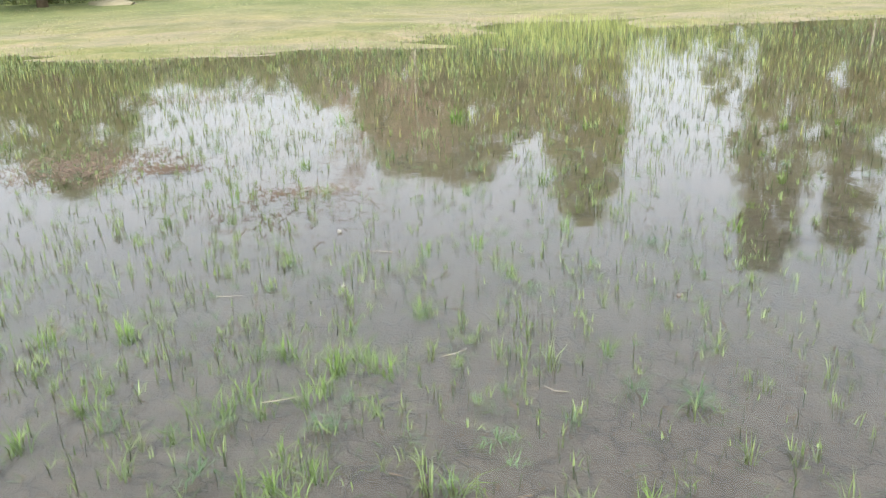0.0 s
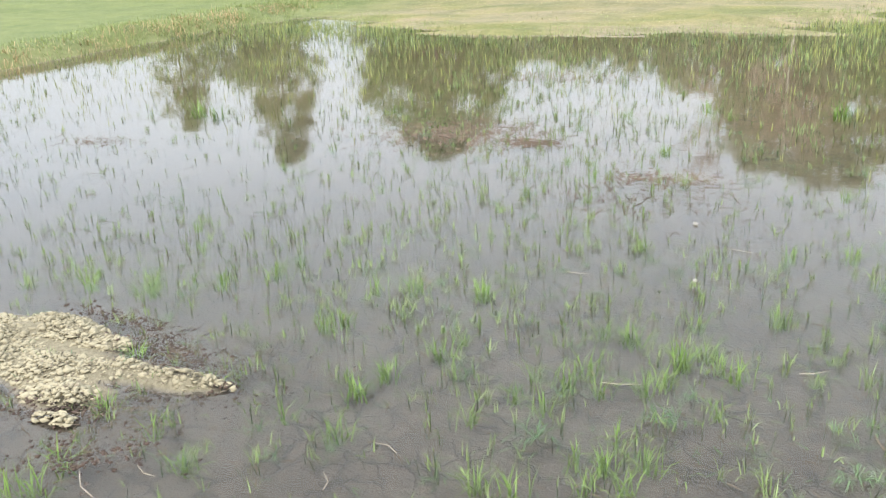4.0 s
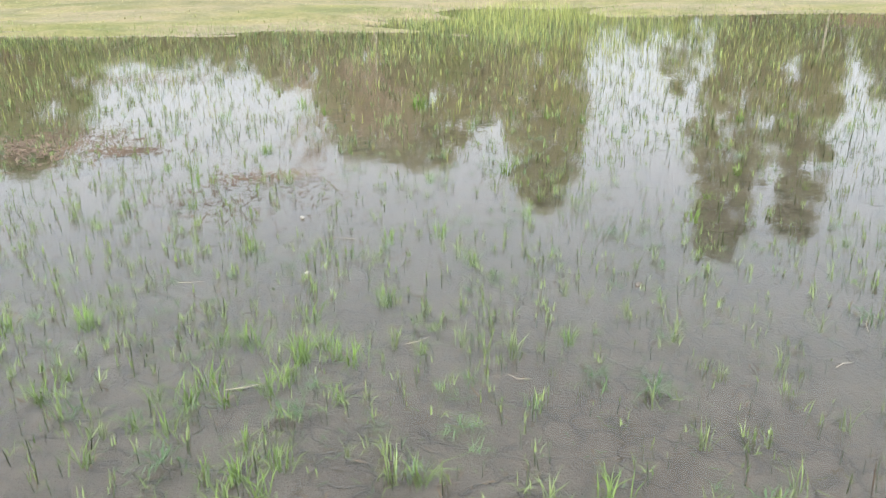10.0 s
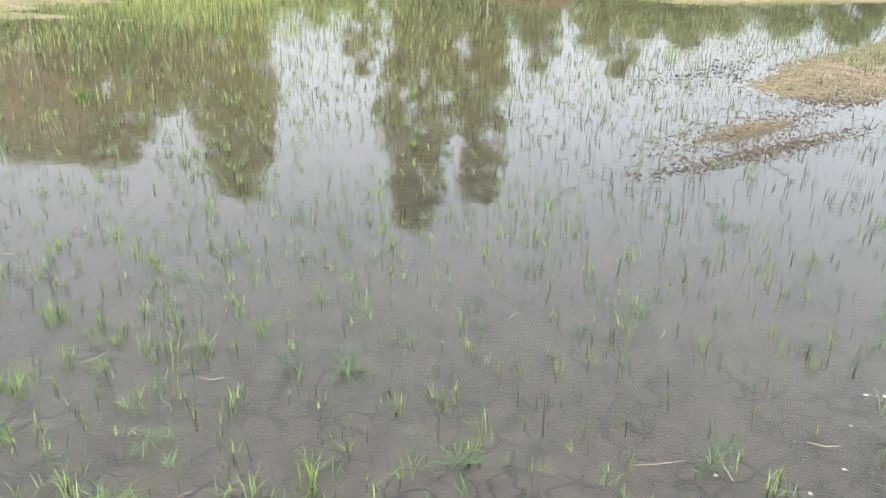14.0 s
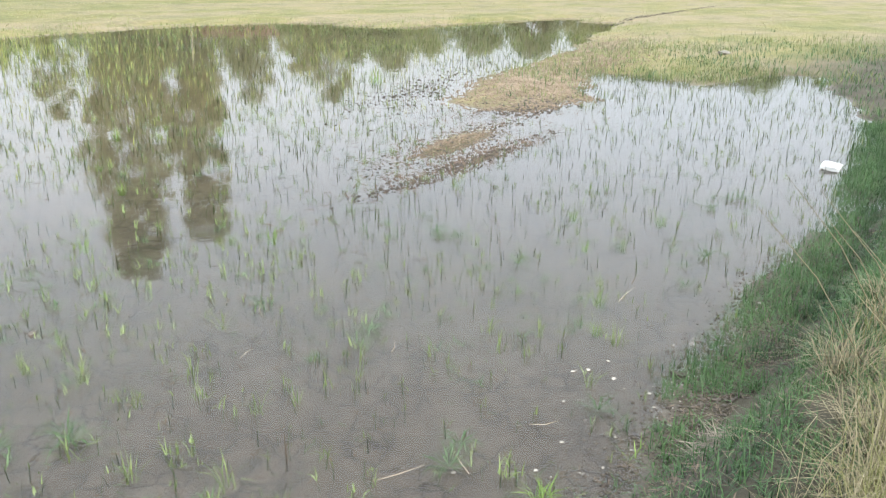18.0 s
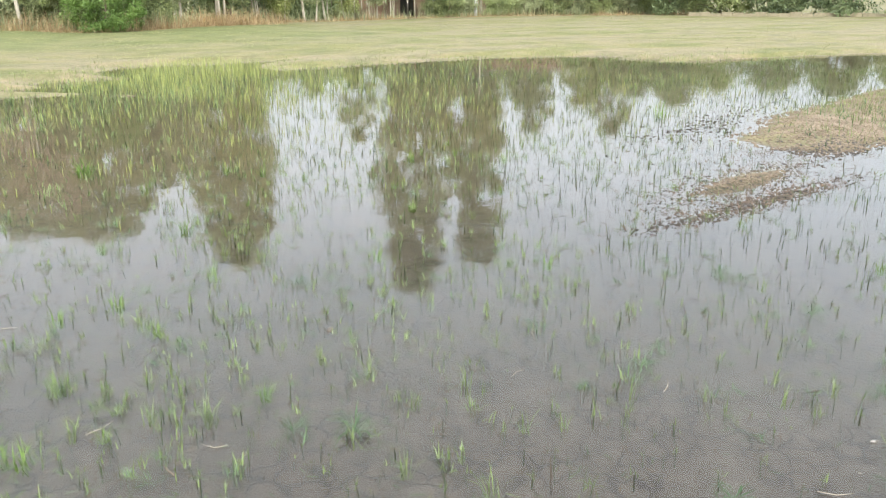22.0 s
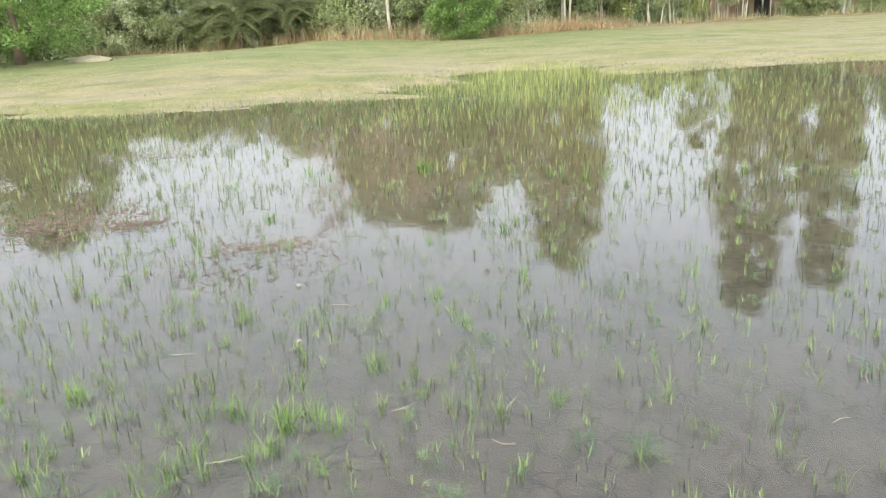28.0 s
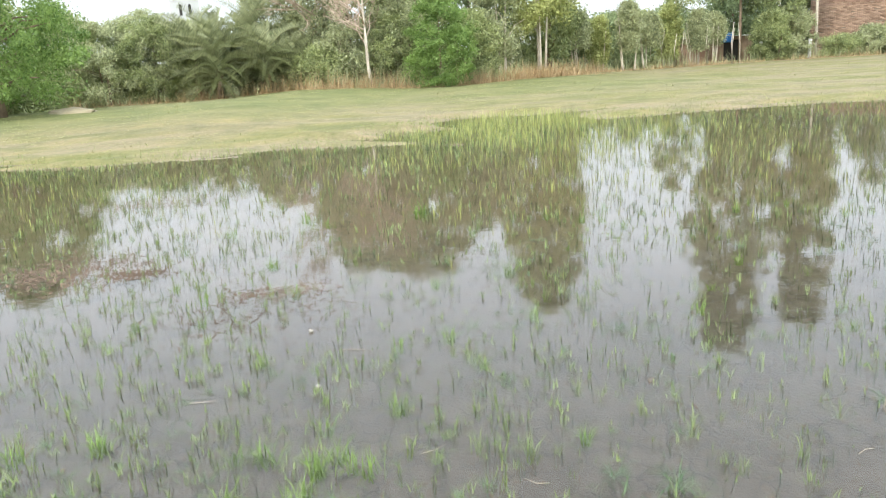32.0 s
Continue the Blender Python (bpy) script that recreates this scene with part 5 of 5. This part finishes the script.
    v[:, 2] = np.maximum(v[:, 2], 0.0015)
    tagged(new("floating_weeds", array_mesh("floating_weeds", v, f, DARK_WEED)), "small dark green weeds spread over the water", "weeds", kind="stuff")



build_tufts()


# ---- clods, crumbs and drifted straw ----
def clod_mesh(seed, mat):
    rs = np.random.RandomState(seed)
    bm = bmesh.new()
    bmesh.ops.create_icosphere(bm, subdivisions=1, radius=0.5)
    for v in bm.verts:
        v.co *= rs.uniform(0.7, 1.15)
        v.co.z *= 0.6
    me = bpy.data.meshes.new("clod")
    bm.to_mesh(me)
    bm.free()
    me.materials.append(mat)
    return me


def crust_mesh(seed, mat):
    """A flat plate of dried mud with a broken outline and a slightly domed, uneven top."""
    rs = random.Random(seed)
    bm = bmesh.new()
    n = rs.randint(7, 10)
    shape = [(rs.uniform(0.36, 0.6), k * 6.283 / n + rs.uniform(-0.25, 0.25)) for k in range(n)]
    low = [bm.verts.new((r * math.cos(a), r * math.sin(a), -0.3)) for r, a in shape]
    rim = [bm.verts.new((r * math.cos(a), r * math.sin(a), rs.uniform(0.04, 0.12))) for r, a in shape]
    top = [bm.verts.new((0.72 * r * math.cos(a), 0.72 * r * math.sin(a), rs.uniform(0.13, 0.24))) for r, a in shape]
    mid = bm.verts.new((rs.uniform(-0.1, 0.1), rs.uniform(-0.1, 0.1), rs.uniform(0.12, 0.2)))
    for k in range(n):
        q = (k + 1) % n
        bm.faces.new((low[k], low[q], rim[q], rim[k]))
        bm.faces.new((rim[k], rim[q], top[q], top[k]))
        bm.faces.new((top[k], top[q], mid))
    me = bpy.data.meshes.new("crust_plate")
    bm.to_mesh(me)
    bm.free()
    me.materials.append(mat)
    return me


def crumbs(name, label, n, centre, radii, turn, size, mat, seed, sink=0.3, floor=-0.018, ceiling=9.0):
    """Loose crumbs of soil strewn over a patch, as one mesh."""
    rs = np.random.RandomState(seed)
    u = rs.randn(n, 2) * 0.5
    c, s = math.cos(radians(turn)), math.sin(radians(turn))
    x = centre[0] + u[:, 0] * radii[0] * c - u[:, 1] * radii[1] * s
    y = centre[1] + u[:, 0] * radii[0] * s + u[:, 1] * radii[1] * c
    keep = (land_height(x, y) > floor) & (land_height(x, y) < ceiling)
    x, y, n = x[keep], y[keep], int(keep.sum())
    r = rs.uniform(size[0], size[1], n)
    z = np.maximum(land_height(x, y), -0.004) + r * (0.5 - sink)
    corner = np.array([(1, 0, 0), (0, 1, 0), (-1, 0, 0), (0, -1, 0), (0, 0, 0.55), (0, 0, -0.55)], float)
    tri = np.array([(0, 1, 4), (1, 2, 4), (2, 3, 4), (3, 0, 4), (1, 0, 5), (2, 1, 5), (3, 2, 5), (0, 3, 5)])
    a = rs.uniform(0, 6.283, n)
    q = corner[None] * rs.uniform(0.6, 1.3, (n, 6, 1))
    v = np.stack([q[..., 0] * np.cos(a)[:, None] - q[..., 1] * np.sin(a)[:, None], q[..., 0] * np.sin(a)[:, None] + q[..., 1] * np.cos(a)[:, None], q[..., 2]], -1) * r[:, None, None] + np.stack([x, y, z], 1)[:, None]
    f = (np.arange(n)[:, None, None] * 6 + tri[None]).reshape(-1, 3)
    return tagged(new(name, array_mesh(name, v.reshape(-1, 3), f, mat)), label, "soil crumbs", kind="stuff")


def straw_mat(label, centre, radii, turn, n, seed, mat=None, length=(0.03, 0.13), name="straw_drift", high=0.008, width=(0.004, 0.009)):
    """Short straws lying criss-cross over a patch."""
    rs = np.random.RandomState(seed)
    c, s = math.cos(radians(turn)), math.sin(radians(turn))
    u = rs.randn(n, 2) * 0.5
    x = centre[0] + u[:, 0] * radii[0] * c - u[:, 1] * radii[1] * s
    y = centre[1] + u[:, 0] * radii[0] * s + u[:, 1] * radii[1] * c
    z = np.maximum(land_height(x, y), 0) + rs.uniform(0.002, high, n) * np.exp(-(u ** 2).sum(1))
    v, f = blades(np.stack([x, y, z], 1), rs.uniform(0, 6.283, n), rs.uniform(1.35, 1.62, n), rs.uniform(length[0], length[1], n), rs.uniform(width[0], width[1], n) * (1 + 0.05 * math.hypot(*centre)), 0.05)
    v[:, 2] = np.maximum(v[:, 2], 0.002)
    return tagged(new(name, array_mesh(name, v, f, mat or DEBRIS)), label, "straw", kind="stuff")


def build_litter():
    rs = random.Random(12)
    # dry hummock of crumbled earth
    root = empty("dry_hummock", pose(-4.0, 2.3, 0.0), "crumbled dry pale earth standing out of the water", "soil hummock")
    kinds = [crust_mesh(300 + k, CLOD) for k in range(8)]
    lumps = [clod_mesh(320 + k, CLOD) for k in range(5)]
    made = 0
    while made < 298:
        x, y = (rs.uniform(-4.6, -2.05), rs.uniform(1.9, 2.75)) if made < 285 else (rs.gauss(-2.64, 0.09), rs.gauss(1.89, 0.025))
        z = float(land_height(x, y))
        if z < 0.004:
            continue
        made += 1
        s = rs.uniform(0.025, 0.06)
        o = child("earth_clod", lumps[made % 5] if made % 3 else kinds[made % 8], root)
        o.matrix_basis = pose(x + 4.0, y - 2.3, z - 0.05 * s, rs.uniform(-25, 25), rs.uniform(-25, 25), rs.uniform(0, 360)) @ Matrix.Diagonal((s, s * rs.uniform(0.5, 1), s * rs.uniform(0.2, 0.45), 1))
    q = np.random.RandomState(50)
    n = 32000
    x, y = q.uniform(-5.2, -2.0, n), q.uniform(1.75, 2.95, n)
    h = land_height(x, y)
    dry = h > 0.006
    x, y, h = x[dry], y[dry], h[dry]
    n = len(x)
    bm = bmesh.new()
    bmesh.ops.create_icosphere(bm, subdivisions=1, radius=0.5)
    ball = np.array([v.co[:] for v in bm.verts])
    tri = np.array([[v.index for v in f.verts] for f in bm.faces])
    bm.free()
    size = 0.006 + 0.03 * q.rand(n) ** 3
    v = ball[None] * q.uniform(0.4, 1.45, (n, len(ball), 1)) * np.stack([size * q.uniform(0.6, 1.5, n), size * q.uniform(0.6, 1.5, n), size * q.uniform(0.35, 0.8, n)], 1)[:, None]
    v += np.stack([x, y, h + q.uniform(-0.006, 0.006, n)], 1)[:, None]
    f = (np.arange(n)[:, None, None] * len(ball) + tri[None]).reshape(-1, 3)
    tagged(new("small_clods", array_mesh("small_clods", v.reshape(-1, 3), f, CLOD)), "small pale lumps of dry earth heaped over the hummock", "soil clods", kind="stuff")
    crumbs("wet_hummock_edge", "dark wet crumbs at the rim of the hummock", 900, (-2.65, 2.36), (0.7, 0.4), 4, (0.004, 0.011), WET_CLOD, 52, floor=-0.06, ceiling=0.008)
    for k, (cx, cy, rx, ry, turn) in enumerate(((-2.35, 2.3, 0.35, 0.14, 0), (-2.62, 2.52, 0.3, 0.1, -12), (-2.75, 1.95, 0.4, 0.12, 8), (-3.1, 2.72, 0.4, 0.07, -6), (-2.35, 1.75, 0.3, 0.14, 20))):
        crumbs("reddish_mud", "reddish wet mud crumbs round the hummock", 260, (cx, cy), (rx, ry), turn, (0.005, 0.014), RIM_MUD, 430 + k, floor=-0.07, ceiling=0.02)
        straw_mat("reddish rotten roots and straw round the hummock", (cx, cy), (rx, ry), turn, 90, 440 + k, DEBRIS, (0.015, 0.06), "straw_drift", 0.01, (0.002, 0.004))
    # ridges of broken earth
    crumbs("ridge_crumbs", "tan broken soil along a low ridge in the water", 1100, (5.85, 5.32), (1.1, 0.3), 14, (0.006, 0.018), SPIT_CLOD, 53)
    crumbs("ridge_rim", "dark wet clods round the tan ridge", 420, (5.75, 5.25), (1.5, 0.5), 14, (0.008, 0.02), WET_CLOD, 59, floor=-0.05)
    crumbs("ridge_crumbs", "broken dark clods along a low ridge in the water", 620, (5.5, 4.72), (1.7, 0.2), 9, (0.007, 0.02), WET_CLOD, 54, floor=-0.05)
    crumbs("ridge_crumbs", "scattered dark clods at the tail of the ridge", 160, (4.4, 4.52), (0.7, 0.16), 8, (0.007, 0.02), WET_CLOD, 55, floor=-0.06)
    crumbs("spit_crumbs", "orange-tan crumbly soil over the spit of land", 8200, (9.4, 7.1), (2.9, 1.1), 34, (0.008, 0.026), SPIT_CLOD, 56)
    crumbs("spit_edge_crumbs", "brown wet crumbs at the rim of the spit", 700, (7.6, 5.95), (1.6, 0.4), 8, (0.01, 0.026), WET_CLOD, 57, floor=-0.04)
    crumbs("shoal_crumbs", "dark crumbs on the shoal before the spit", 240, (8.0, 8.0), (2.4, 0.45), 24, (0.01, 0.026), WET_CLOD, 58, floor=-0.06)
    crumbs("spit_crumbs", "brown crumbly soil where the spit joins the field", 7000, (12.0, 8.1), (4.2, 1.0), 27, (0.008, 0.024), SPIT_CLOD, 156, floor=0.0)
    # added dark crumbs draw the shaded edge of the field's furrow
    crumbs("furrow_clods", "dark crumbs standing for the shaded edge of a furrow in the field", 420, (22.5, 13.1), (6.5, 0.16), 11, (0.012, 0.032), WET_CLOD, 157, floor=-0.03)
    straw_mat("dark straw and mud along the low ridge", (5.5, 4.72), (1.7, 0.22), 9, 700, 74, REDDISH, (0.03, 0.11))
    straw_mat("dark straw and mud along the tan ridge", (5.7, 5.28), (1.5, 0.45), 14, 620, 75, REDDISH, (0.03, 0.11))
    straw_mat("dark straw on the shoal before the spit", (8.0, 7.95), (2.6, 0.6), 24, 260, 76, DEBRIS, (0.04, 0.13))
    straw_mat("brown straw washed up round the spit", (7.5, 6.1), (1.6, 0.8), 10, 520, 77, REDDISH, (0.03, 0.12))
    straw_mat("tan straw caught on the ridge", (5.95, 5.34), (0.8, 0.2), 14, 260, 61, STRAW)
    # drifts of reddish straw
    straw_mat("reddish brown rotten straw floating in a wide drift", (-2.95, 7.05), (0.85, 0.7), 12, 1500, 62, REDDISH, (0.03, 0.12))
    straw_mat("small drift of dark straw", (-2.25, 6.85), (0.3, 0.16), 0, 260, 63, REDDISH)
    straw_mat("thin line of reddish straw on the water", (-2.9, 10.55), (0.9, 0.6), 2, 420, 64, REDDISH)
    straw_mat("thin drift of reddish straw on the water", (-0.92, 5.98), (0.5, 0.22), 3, 360, 65, REDDISH, (0.02, 0.08))
    straw_mat("small dark straw drift on open water", (-6.5, 5.85), (0.4, 0.2), 4, 110, 66)
    straw_mat("sparse straw strewn on the water", (-1.0, 5.4), (0.8, 0.5), 4, 160, 67)
    straw_mat("bits of straw and dead leaf strewn over the near water", (0.4, 3.4), (4.2, 2.6), 4, 1700, 70, DEBRIS, (0.012, 0.05), "floating_bits", 0.003, (0.0025, 0.005))
    straw_mat("bits of straw strewn over the farther water", (1.5, 6.0), (8.0, 5.0), 10, 1500, 71, DEBRIS, (0.02, 0.07), "floating_bits", 0.003, (0.003, 0.006))
    straw_mat("pale bits of straw on the near water", (0.8, 3.2), (4.0, 2.4), 4, 160, 72, PALE_STALK, (0.012, 0.06), "floating_bits", 0.003, (0.002, 0.004))
    straw_mat("green weed bits lying on the near water", (0.2, 3.3), (4.0, 2.6), 4, 1300, 73, DARK_WEED, (0.02, 0.07), "floating_weed", 0.006, (0.002, 0.004))
    straw_mat("dark straw and soil at the rim of the hummock", (-2.6, 2.42), (0.75, 0.4), 4, 420, 68, DEBRIS, (0.015, 0.06), "straw_drift", 0.01, (0.002, 0.0045))
    straw_mat("brown straw and roots below the hummock", (-2.5, 2.02), (0.4, 0.22), 4, 260, 60, DEBRIS, (0.015, 0.06), "straw_drift", 0.01, (0.002, 0.0045))
    straw_mat("dry pale stalks heaped on the muddy bank", (2.58, 0.97), (0.11, 0.07), 10, 110, 69, PALE_STALK, (0.05, 0.15), "stalk_heap", 0.04, (0.0025, 0.0045))
    # muddy rim of the near bank
    for k in range(7):
        x = 2.2 + 0.42 * k
        y = 1.1 + 0.19 * (x - 2.2)
        crumbs("bank_crumbs", "dark mud crumbs on the bank below the grass", 420, (x, y - 0.03), (0.36, 0.22), 12, (0.004, 0.014), WET_CLOD, 400 + k, floor=-0.03)
        straw_mat("muddy rotten straw on the bank below the grass", (x, y - 0.12 - 0.05 * (k % 2)), (0.4, 0.3), 12, 300, 420 + k, DEBRIS, (0.015, 0.06), "bank_debris", 0.02, (0.002, 0.0042))
    # pale flakes washed up along the near shore
    bm = bmesh.new()
    for k in range(120):
        x = rs.uniform(1.7, 4.2)
        y = 1.12 + 0.3 * (x - 2.2) * 0.6 + abs(rs.gauss(0.12, 0.22))
        s = rs.choice((0.003, 0.004, 0.006, 0.011)) * rs.uniform(0.8, 1.2)
        n = rs.randint(4, 6)
        z = max(float(land_height(x, y)), -0.004) + 0.006
        top = [bm.verts.new((x + s * math.cos(i * 6.283 / n) * rs.uniform(0.4, 1.6), y + s * math.sin(i * 6.283 / n) * rs.uniform(0.6, 1.1), z + rs.uniform(0, 0.004))) for i in range(n)]
        mid = bm.verts.new((x, y, z + 0.5 * s))
        for i in range(n):
            bm.faces.new((top[i], top[(i + 1) % n], mid))
    tagged(part("washed_up_flakes", bm, PAPER), "small whitish flakes and shells along the muddy shore", "litter", kind="stuff")


build_litter()


def build_small_things():
    rs = random.Random(77)
    # white foam tray
    bm = bmesh.new()
    box(bm, -0.14, 0.14, -0.08, 0.08, 0, 0.036)
    bmesh.ops.bevel(bm, geom=[e for e in bm.edges if abs(e.verts[0].co.z - e.verts[1].co.z) > 0.01], offset=0.03, segments=4)
    top = [f for f in bm.faces if f.normal.z > 0.9]
    r = bmesh.ops.inset_region(bm, faces=top, thickness=0.018)
    bmesh.ops.translate(bm, verts=list({v for f in top for v in f.verts}), vec=(0, 0, -0.022))
    o = part("foam_tray", bm, FOAM, None, "", False)
    o.matrix_world = pose(7.59, 2.35, -0.008, 6, 3, 12)
    tagged(o, "white foam tray floating at the edge of the water", "tray")

    def crumple(name, label, x, y, z, size, mat, cat, seed):
        q = np.random.RandomState(seed)
        bm = bmesh.new()
        bmesh.ops.create_icosphere(bm, subdivisions=2, radius=0.5)
        for v in bm.verts:
            v.co *= q.uniform(0.7, 1.2)
        ob = part(name, bm, mat, None, "", False)
        ob.matrix_world = pose(x, y, z, 0, 0, q.uniform(0, 360)) @ Matrix.Diagonal((*size, 1))
        return tagged(ob, label, cat)

    crumple("plastic_bag", "crumpled white plastic bag on the grass", 14.4, 6.73, float(land_height(14.4, 6.73)) + 0.04, (0.24, 0.16, 0.07), PAPER, "bag", 1)
    crumple("paper_scrap", "small white scrap floating on the water", -0.58, 4.99, 0.006, (0.04, 0.03, 0.03), PAPER, "litter", 2)
    crumple("paper_scrap", "small white scrap floating on the water", -0.47, 4.08, 0.004, (0.032, 0.025, 0.018), PAPER, "litter", 3)
    crumple("earth_bank", "low bank of brown earth under the corner tree", -10.4, 28.6, float(land_height(-10.4, 28.6)) - 0.05, (2.4, 1.0, 0.45), CLOD, "earth heap", 6)
    crumple("dead_leaf", "curled brown dead leaf on the water", 1.28, 3.8, 0.002, (0.07, 0.035, 0.012), WET_CLOD, "leaf", 7)
    crumple("stone", "dark wet stone at the muddy edge of the water", 3.15, 1.4, float(land_height(3.15, 1.4)) + 0.012, (0.08, 0.05, 0.035), WET_CLOD, "stone", 8)
    crumple("stone", "pale stone at the muddy edge of the water", 3.51, 1.52, float(land_height(3.51, 1.52)) + 0.004, (0.05, 0.04, 0.022), PAPER, "stone", 9)

    # tussocks of long dry grass on the bund
    kinds = [tuft_kind("blades", 270 + k, 150 + 20 * k, 0.3 + 0.03 * k, 0.05, 0.7, 0.0032, STRAW) for k in range(4)]
    for k in range(22):
        x = 1.9 + 0.36 * k + rs.uniform(-0.1, 0.1)
        y = float(bund_line(np.array(x))) + 0.12 + rs.uniform(-0.2, 0.24)
        ob = new("dry_tussock", kinds[k % 4])
        s = rs.uniform(0.7, 1.1)
        ob.matrix_world = pose(x, y, float(land_height(x, y)), 0, 0, rs.uniform(0, 360)) @ Matrix.Diagonal((s, s, s, 1))
        tagged(ob, "arching tussock of dry straw-coloured grass on the bund", "grass tussock", "dry tussocks on the bund")

    def stick(x, y, length, turn, lift=0.0, mat=WOOD, r=0.0016, label="pale dry stalk floating on the water", tilt=0):
        bm = bmesh.new()
        tube(bm, [(-length / 2, 0, 0), (0, rs.uniform(-0.02, 0.02), 0.004), (length / 2, 0, lift)], [r, r * 1.1, r * 0.6], 6)
        ob = part("dry_stalk", bm, mat)
        ob.matrix_world = pose(x, y, max(float(land_height(x, y)), 0) + 0.004, 0, -tilt, turn)
        tagged(ob, label, "stalk", "dry stalks on the water")

    for x, y, ln, a, up in ((1.78, 1.74, 0.2, -20, 0.01), (1.98, 1.63, 0.14, 70, 0.02), (3.74, 2.04, 0.2, 5, 0.03), (2.41, 1.58, 0.12, -40, 0.01), (2.42, 2.48, 0.1, 40, 0.02), (2.21, 3.25, 0.14, 60, 0.03), (-1.43, 1.92, 0.08, 120, 0.02), (-1.07, 4.0, 0.14, 2, 0.0), (-1.32, 2.17, 0.1, 170, 0.01), (-2.2, 1.62, 0.16, 150, 0.02), (-2.05, 1.75, 0.14, -20, 0.02), (0.1, 3.24, 0.12, 15, 0.02), (-0.62, 2.9, 0.16, 8, 0.01), (0.5, 2.9, 0.1, 160, 0.01), (1.9, 2.9, 0.1, 20, 0.0), (-0.3, 4.6, 0.16, 170, 0.0)):
        stick(x, y, ln, a, up)
    stick(1.57, 2.13, 0.14, 60, 0.0, DEBRIS, 0.0028, "pale dry stalk standing askew in the water", 60)
    # tall dry stems leaning out of the bund
    for k in range(9):
        bm = bmesh.new()
        a, ln = rs.uniform(1.9, 3.3), rs.uniform(0.55, 0.85)
        d = Vector((math.cos(a) * 0.75, math.sin(a) * 0.5, 0.75))
        tube(bm, [(0, 0, 0), d * ln * 0.5 + Vector((0, 0, 0.05)), d * ln], [0.0022, 0.0018, 0.0008], 5)
        ob = part("dry_reed", bm, STRAW)
        x, y = rs.uniform(2.9, 3.6), rs.uniform(0.45, 0.75)
        ob.matrix_world = pose(x, y, float(land_height(x, y)) - 0.01)
        tagged(ob, "long dry reed leaning out of the bund grass", "reed", "dry reeds on the bund")


build_small_things()
